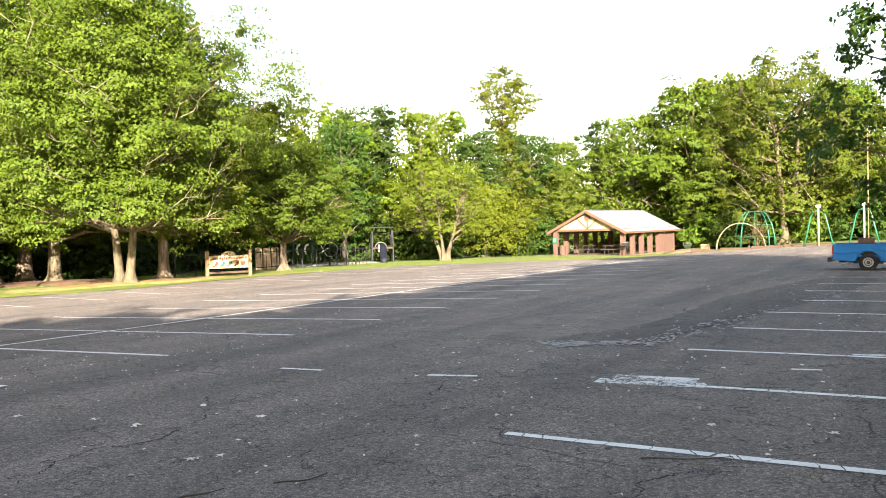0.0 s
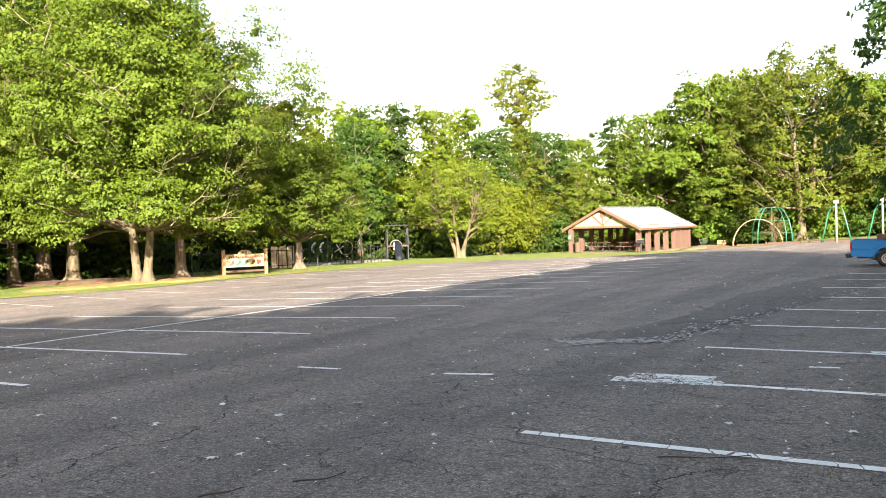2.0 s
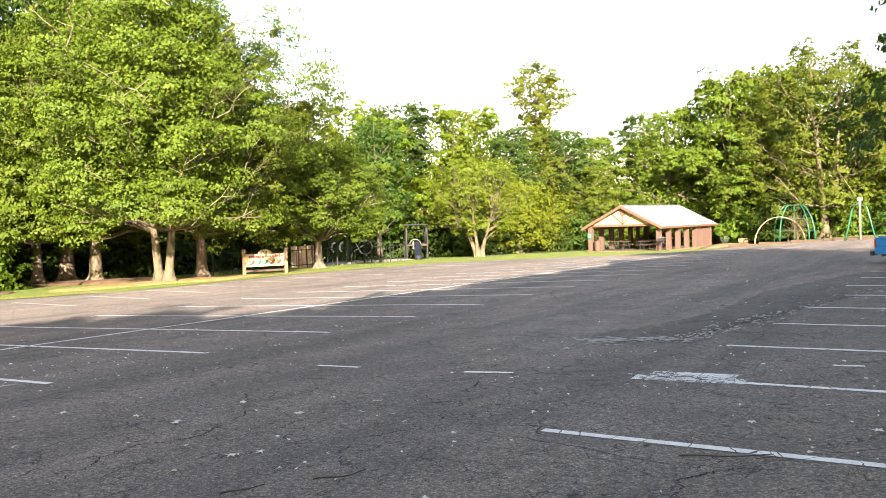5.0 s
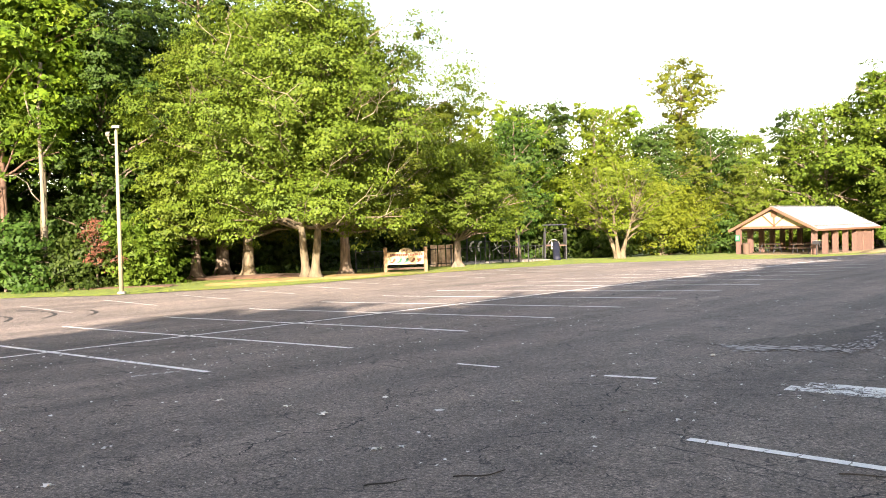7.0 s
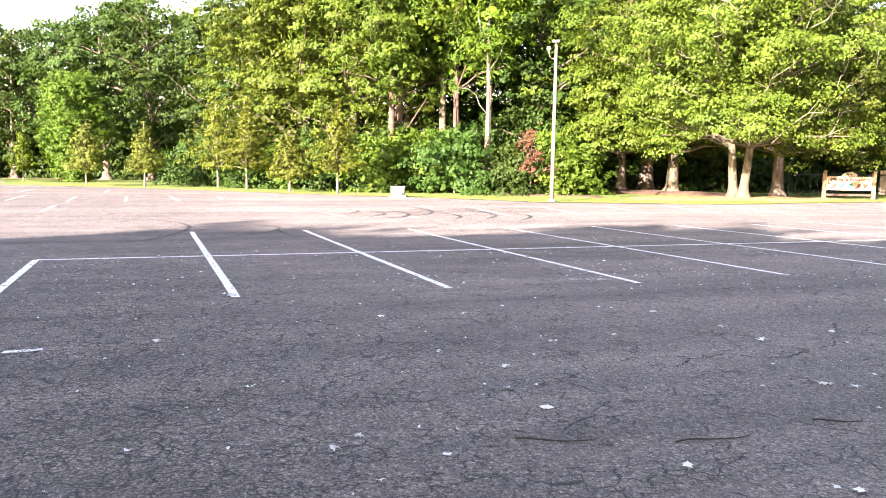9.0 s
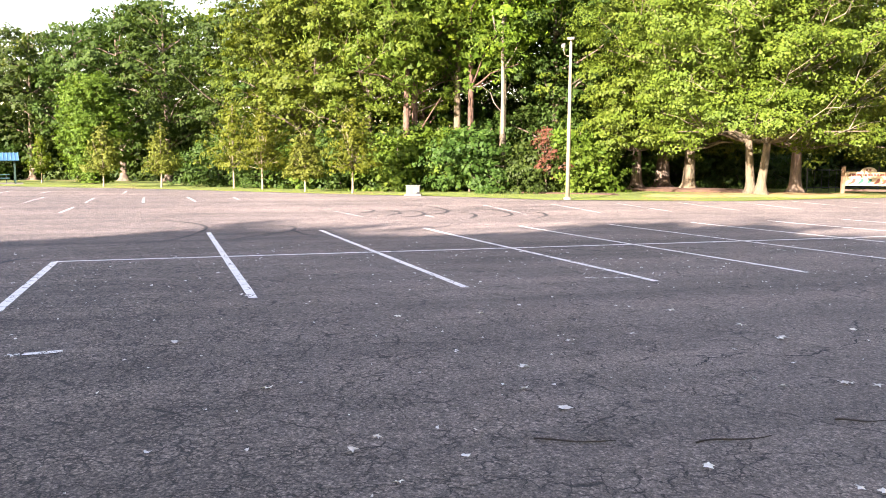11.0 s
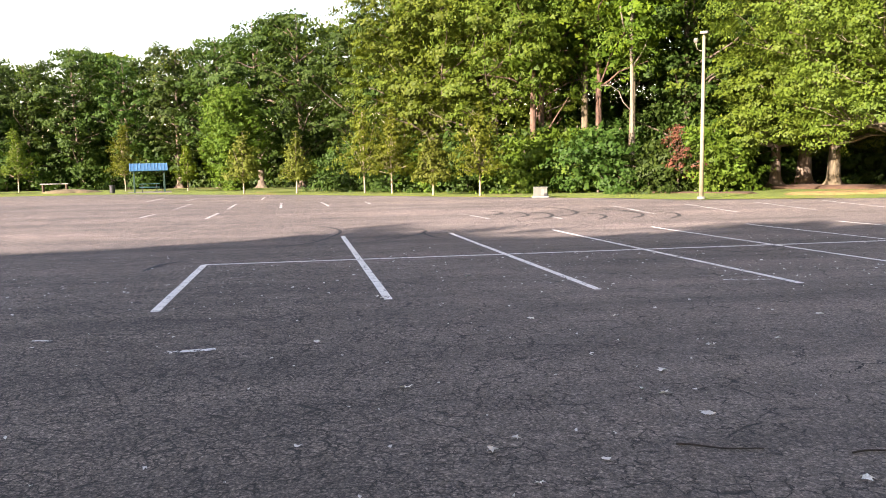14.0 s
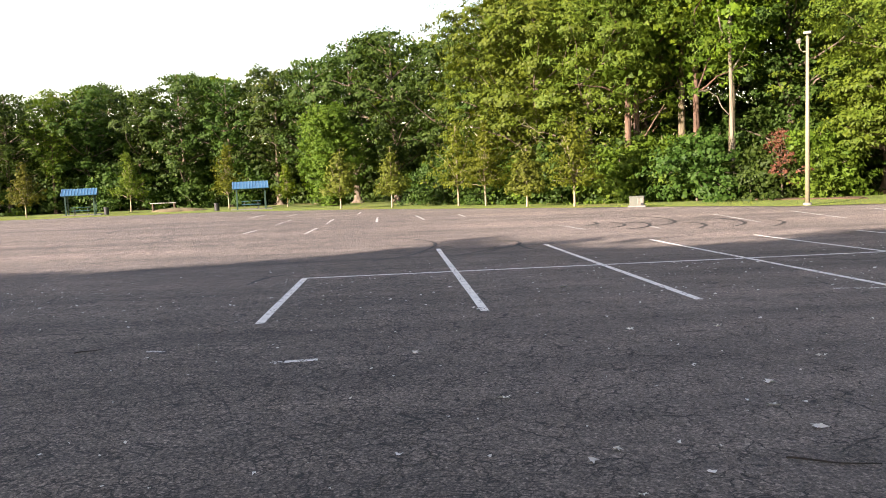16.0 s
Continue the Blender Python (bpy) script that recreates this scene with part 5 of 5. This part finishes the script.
for a, b, w in (((-5.38, 8.64), (-4.77, 8.79), 0.10), ((-7.54, 8.41), (-6.88, 8.47), 0.08), ((-1.49, 10.51), (-1.16, 10.56), 0.09), ((-3.0, 9.40), (-2.42, 9.46), 0.10), ((-3.25, 9.28), (-2.3, 9.36), 0.36), ((-3.35, 9.02), (-2.15, 9.12), 0.30), ((-0.95, 11.93), (-0.57, 11.99), 0.14), ((-7.78, -1.61), (-7.83, -1.17), 0.09), ((-8.62, -2.98), (-8.57, -2.78), 0.06), ((-10.6, 5.3), (-10.4, 5.9), 0.1)):
    stripe(*a, *b, w, FLAKING if w > 0.1 or a[0] < -7.6 else PAINT, "short worn dash of white paint on asphalt", 0.009)


# ---- tyre marks, cracks ----
def curve_points(ctrl, n=8):
    """A smooth line through a few points."""
    out = []
    c = [Vector(p) for p in ctrl]
    for i in range(len(c) - 1):
        p0, p1, p2, p3 = c[max(i - 1, 0)], c[i], c[i + 1], c[min(i + 2, len(c) - 1)]
        for k in range(n):
            u = k / n
            out.append(0.5 * (2 * p1 + (p2 - p0) * u + (2 * p0 - 5 * p1 + 4 * p2 - p3) * u * u + (3 * p1 - p0 - 3 * p2 + p3) * u ** 3))
    return out + [c[-1]]


def ribbon(name, ctrl, width, material, label, category, group, lift=0.004, rough=0.0, seed=0):
    pts = curve_points(ctrl, 26 if rough else 8)
    rs = np.random.RandomState(seed)
    v, f = [], []
    for i, p in enumerate(pts):
        d = (pts[min(i + 1, len(pts) - 1)] - pts[max(i - 1, 0)]).normalized()
        s = Vector((-d.y, d.x)) * width * (0.5 + rough * (rs.rand() - 0.5)) * min(1, 0.3 + 3 * min(i, len(pts) - 1 - i) / len(pts))
        o = s.normalized() * rough * ((rs.rand() - 0.5) * width * 3 + 0.09 * noise.noise(Vector((p.x * 5, p.y * 5, seed)))) if rough else Vector((0, 0))
        for q in (p + s + o, p - s + o):
            v.append((q.x, q.y, lot_z(q.x, q.y, lift)))
        if i and not (rough and noise.noise(Vector((p.x * 2.3, p.y * 2.3, seed))) > 0.12):
            f.append((2 * i - 2, 2 * i - 1, 2 * i + 1, 2 * i))
    return tagged(new(name, mesh_of(name, v, f, material)), label, category, group, "structure")


SKIDS = [
    [(-17.54, -2.38), (-17.78, -1.6), (-18.21, -0.9), (-19.15, -0.16), (-20.66, 0.34), (-22.04, 0.66), (-23.16, 0.44), (-24.25, -0.41), (-24.34, -1.86)],
    [(-18.29, 0.81), (-19.75, 1.71), (-20.69, 2.53), (-21.69, 2.85), (-22.21, 2.59), (-22.49, 2.17)],
    [(-21.43, 2.71), (-19.66, 2.79), (-19.17, 3.11)],
    [(-25.53, 5.38), (-25.98, 5.88), (-26.52, 6.08), (-27.17, 5.85)],
    [(-26.57, 6.54), (-25.93, 6.73), (-25.14, 6.58), (-24.57, 6.01)],
    [(-25.95, 6.65), (-26.09, 7.32), (-25.15, 7.39), (-24.31, 6.96), (-24.03, 6.29)],
    [(-28.00, 7.11), (-28.30, 7.98), (-27.52, 8.42), (-26.16, 8.48), (-25.18, 8.07), (-24.55, 7.21)],
    [(-25.47, 8.47), (-24.99, 8.83), (-24.18, 8.77), (-23.38, 8.28)],
    [(-26.82, 9.14), (-26.32, 9.98), (-25.15, 10.19), (-24.20, 9.96), (-23.33, 9.22)],
    [(-25.44, 10.98), (-24.62, 11.19), (-23.82, 10.98), (-22.95, 10.27)],
    [(-14.31, -2.94), (-15.36, -2.83), (-15.85, -2.5)],
]
for i, c in enumerate(SKIDS):
    ribbon("tyre_mark", c, 0.085 if i < 3 else 0.11, RUBBER_MARK, "curved black tyre skid mark on asphalt", "tyre mark", "tyre marks", 0.008)
FAINT_SKIDS = [
    [(-24.52, -10.82), (-26.29, -10.62), (-27.71, -10.27), (-29.76, -10.22)],
    [(-30.48, -10.75), (-32.11, -10.88), (-34.84, -11.31)],
    [(-25.62, -8.27), (-25.87, -8.03), (-26.61, -7.81), (-28.02, -7.46)],
    [(-25.87, -8.03), (-24.96, -7.44)],
    [(-25.38, -6.47), (-24.79, -5.93), (-23.82, -5.48)],
    [(-39.55, -1.93), (-32.51, 1.85), (-27.96, 4.97)],
    [(-27.54, -8.24), (-28.84, -7.47), (-28.60, -6.10)],
    [(-19.10, 1.60), (-20.51, 2.39), (-20.85, 3.08), (-21.21, 3.65)],
]
for c in FAINT_SKIDS:
    ribbon("tyre_mark", c, 0.13, FAINT_MARK, "faint worn tyre mark on sunlit asphalt", "tyre mark", "tyre marks", 0.008)
ribbon("asphalt_seam", [(-38.11, -18.11), (-39.38, -15.41), (-38.17, -11.73), (-35.90, -7.05), (-33.81, -2.62)], 0.42, FAINT_MARK, "dark worn seam across the asphalt", "seam", "", 0.007)
# a darker patched strip between the bay rows, its near edge broken
LOW = [(-1.39, 26.53), (-2.02, 21.71), (-2.75, 18.17), (-3.1, 16.37), (-3.33, 15.15), (-3.59, 13.66), (-3.77, 12.09), (-4.2, 12.13), (-4.69, 11.75), (-5.21, 11.82)]
HIGH = [(-2.07, 30.11), (-3.33, 26.52), (-4.33, 21.08), (-4.44, 15.84), (-4.8, 13.86), (-5.19, 12.79), (-5.29, 12.01)]


def along(ctrl, n, seed):
    rs = np.random.RandomState(seed)
    pts = curve_points(ctrl, 16)
    out = []
    for i in range(n):
        u = i / (n - 1) * (len(pts) - 1)
        k = min(int(u), len(pts) - 2)
        p = pts[k].lerp(pts[k + 1], u - k)
        out.append(p + Vector((rs.randn(), rs.randn())) * 0.05)
    return out


ea, eb = along(LOW, 120, 3), along(HIGH, 120, 4)
v, f = [], []
for i, (p, q) in enumerate(zip(ea, eb)):
    for k in range(4):
        w = p.lerp(q, k / 3)
        v.append((w.x, w.y, lot_z(w.x, w.y, 0.004)))
    if i:
        f += [(4 * i - 4 + k, 4 * i + k, 4 * i + k + 1, 4 * i - 3 + k) for k in range(3)]
tagged(new("pavement_patch", mesh_of("pavement_patch", v, f, PATCHED)), "darker patched strip of asphalt with a broken edge", "pavement patch", kind="structure")
FLAKE = plain("pale_broken_asphalt", (0.40, 0.37, 0.34), 0.9, vary=0.3, scale=9)
rs = np.random.RandomState(41)
q = []
edge = curve_points(LOW, 16)
for i in range(420):
    u = rs.rand() ** 0.7 * (len(edge) - 2)
    k = int(u)
    d = (edge[k + 1] - edge[k]).normalized()
    p = edge[k].lerp(edge[k + 1], u - k) + Vector((-d.y, d.x)) * rs.randn() * 0.16 + d * rs.randn() * 0.1
    ln, wd = 0.02 + 0.10 * rs.rand() ** 2, 0.012 + 0.02 * rs.rand()
    z = lot_z(p.x, p.y, 0.009)
    q.append([(p.x + d.x * ln * a - d.y * wd * b, p.y + d.y * ln * a + d.x * wd * b, z + 0.012 * rs.rand()) for a, b in ((-1, -0.3), (-0.3, -1), (0.6, -0.8), (1, 0.2), (0.4, 0.9), (-0.6, 0.8))])
tagged(new("asphalt_flakes", quads_mesh("asphalt_flakes", np.array(q), FLAKE)), "pale loose flakes along the broken asphalt edge", "rubble", kind="stuff")
CRACK = plain("crack_filling", (0.018, 0.017, 0.016), 0.95)
SEAMS = [
    [(-8.9, 12.1), (-7.4, 11.9), (-6.5, 12.0), (-5.5, 11.95), (-5.2, 12.5), (-4.3, 12.25), (-3.9, 12.5), (-3.65, 13.6), (-3.3, 15.2), (-3.0, 16.5)],
    LOW,
    [(-8.0, 14.2), (-6.6, 15.4), (-5.8, 18.0), (-5.0, 22.0), (-4.2, 27.0)],
    [(-5.7, 3.4), (-6.1, 4.4), (-5.9, 5.1), (-6.7, 6.8)],
    [(-1.7, 5.1), (-1.66, 5.6), (-1.45, 5.95)],
    [(-3.9, 4.2), (-4.4, 5.4), (-4.2, 6.3), (-4.9, 8.2), (-5.4, 9.6)],
]
for i, c in enumerate(SEAMS):
    ribbon("pavement_crack", c, 0.045 if c is LOW else 0.016, CRACK, "ragged dark crack in the asphalt", "crack", "cracks", 0.003, 0.9, i)

# ---- litter on the lot ----
def leaf_shape(size, seed):
    """A dry lobed leaf, slightly curled."""
    rs = np.random.RandomState(seed)
    n = 10
    v = [(0, 0, 0.008)]
    for i in range(n):
        a = 2 * math.pi * i / n
        r = size * (0.5 if i % 2 == 0 else 0.2) * (0.8 + 0.4 * rs.rand())
        v.append((r * math.cos(a), r * math.sin(a), 0.004 + size * 0.22 * rs.rand()))
    return mesh_of("fallen_leaf", v, [(0, 1 + i, 1 + (i + 1) % n) for i in range(n)], DRYLEAF)


LEAVES = [leaf_shape(0.065 + 0.010 * k, 200 + k) for k in range(6)]
SPOTS = [(-4.9, 0.88), (-4.19, 0.82), (-4.72, 0.69), (-5.61, 2.17), (-6.16, 0.37), (-6.2, 2.41), (-6.96, 3.21), (-7.05, 3.93), (-8.51, 2.0), (-8.44, 2.9), (-12.05, 2.03), (-7.9, -0.25), (-3.41, 3.08), (-3.33, 3.16), (-3.9, 2.51), (-5.05, 4.55), (-6.47, 5.17), (-5.09, 2.22), (-5.86, 6.74)]
for i, (x, y) in enumerate(SPOTS):
    lf = tagged(new("fallen_leaf", LEAVES[i % 6]), "pale dry curled leaf lying on the asphalt", "leaf", "fallen leaves")
    lf.matrix_world = pose(x, y, lot_z(x, y, 0.004), 0, 0, (i * 67) % 360)
for i, (x, y) in enumerate([(-5.03, 4.59), (-5.26, 6.77), (-4.15, 6.99), (-5.64, 5.97), (-5.12, 4.05), (-5.1, 6.29), (-3.55, 6.9), (-1.92, 7.93), (-0.73, 7.36), (-4.99, 10.81), (-3.44, 9.16), (-3.27, 10.33), (-1.67, 7.28), (-4.91, 4.74), (-8.01, 4.99), (-7.09, 5.23), (-3.82, 5.92), (-4.46, 6.1), (-6.6, 6.16), (-6.5, 5.22)]):
    lf = tagged(new("fallen_leaf", LEAVES[(i + 2) % 6]), "pale dry curled leaf lying on the asphalt", "leaf", "fallen leaves")
    lf.matrix_world = pose(x, y, lot_z(x, y, 0.004), 0, 0, (i * 131) % 360)
rs = np.random.RandomState(77)
q = []
for i in range(3000):
    x, y = (-rs.rand() ** 0.9 * 17 + 2, rs.rand() * 44 - 8) if i < 2400 else (-9.5 - 8 * rs.rand(), rs.rand() * 20 - 8)
    if noise.noise(Vector((x * 0.35, y * 0.35, 0))) < -0.05 and rs.rand() < 0.75:
        continue
    if math.hypot(x, y) < 3:
        continue
    s = 0.012 + 0.026 * rs.rand() ** 2
    a = rs.rand() * 6.28
    z = lot_z(x, y, 0.008)
    q.append([(x + s * math.cos(a + b) * g, y + s * math.sin(a + b) * g, z + 0.016 * rs.rand() ** 2) for b, g in zip((0, 0.9, 2.1, 3.0, 3.8, 5.2), 0.25 + 0.75 * rs.rand(6))])
tagged(new("leaf_litter", quads_mesh("leaf_litter", np.array(q), DRYLEAF)), "scattered small pale leaf scraps on the asphalt", "leaf litter", kind="stuff")
TWIGS = [[(-4.24, 2.67), (-4.25, 2.86), (-4.19, 3.02), (-4.22, 3.2)], [(-4.35, 3.81), (-4.28, 3.95), (-4.22, 4.1)], [(-4.59, 1.77), (-4.48, 1.98), (-4.4, 2.22)], [(-8.69, -3.72), (-8.78, -3.6), (-8.8, -3.48)], [(-9.29, -2.43), (-9.42, -2.44), (-9.58, -2.36)], [(-4.0, 4.35), (-3.85, 4.5), (-3.8, 4.7)], [(-1.9, 6.0), (-1.6, 6.12), (-1.3, 6.3)]]
for c in TWIGS:
    pts = [(p.x, p.y, lot_z(p.x, p.y, 0.014) + 0.004 * math.sin(i)) for i, p in enumerate(curve_points(c, 4))]
    v, f = [], []
    tube(v, f, pts, [0.0068 * (1 - 0.6 * i / len(pts)) for i in range(len(pts))], 6)
    tagged(new("twig", mesh_of("twig", v, f, TWIG, True)), "thin dark fallen twig on the asphalt", "twig", "fallen twigs")


# ---- weeds and grass ----
def blades(spots, n, height, spread, seed):
    rs = np.random.RandomState(seed)
    P = np.repeat(np.array(spots, dtype=float), n, axis=0)
    N = len(P)
    P[:, :2] += rs.randn(N, 2) * spread
    a = rs.rand(N) * 6.28
    h = height * (0.5 + rs.rand(N))
    d = np.stack([np.cos(a), np.sin(a), np.zeros(N)], 1)
    lean = np.stack([np.cos(a + 1.3), np.sin(a + 1.3), np.zeros(N)], 1) * (h * 0.5 * rs.rand(N))[:, None]
    up = np.array([0, 0, 1.0]) * h[:, None]
    w = (0.1 * h)[:, None]
    return np.stack([P - d * w, P + d * w, P + d * w * 0.4 + lean * 0.6 + up * 0.7, P + lean + up], 1)


LEAF_GRASS = leaf_mat("grass_blades", (0.075, 0.105, 0.014), (0.125, 0.160, 0.024), (0.20, 0.215, 0.045), 0.25)
LEAF_WEED = leaf_mat("weed_leaves", (0.05, 0.06, 0.018), (0.10, 0.10, 0.032), (0.17, 0.15, 0.055), 0.2)
for x, y, s in ((-0.75, 6.05, 0.05), (-1.45, 6.05, 0.03), (-2.15, 9.1, 0.03), (-1.15, 5.0, 0.03)):
    w = new("weed", quads_mesh("weed", blades([(0, 0, 0)], 30, 0.022, s * 0.9, int(abs(x) * 100)), LEAF_WEED))
    w.matrix_world = pose(x, y, lot_z(x, y, -0.004))
    tagged(w, "small green weed tuft growing from a crack", "weed", kind="stuff")
rs = np.random.RandomState(9)
spots = []
while len(spots) < 26000:
    y = rs.rand() * 100 - 36
    x = float(lot_west(min(y, 64))) - 0.05 - rs.rand() ** 1.5 * 11
    if y > 64:
        x = 3 - rs.rand() * 31
    spots.append((x, y, float(gz(x, y)) - 0.02))
tagged(new("grass", quads_mesh("grass", blades(spots, 2, 0.055, 0.06, 10), LEAF_GRASS)), "short rough grass along the edge of the lot", "grass", kind="stuff")
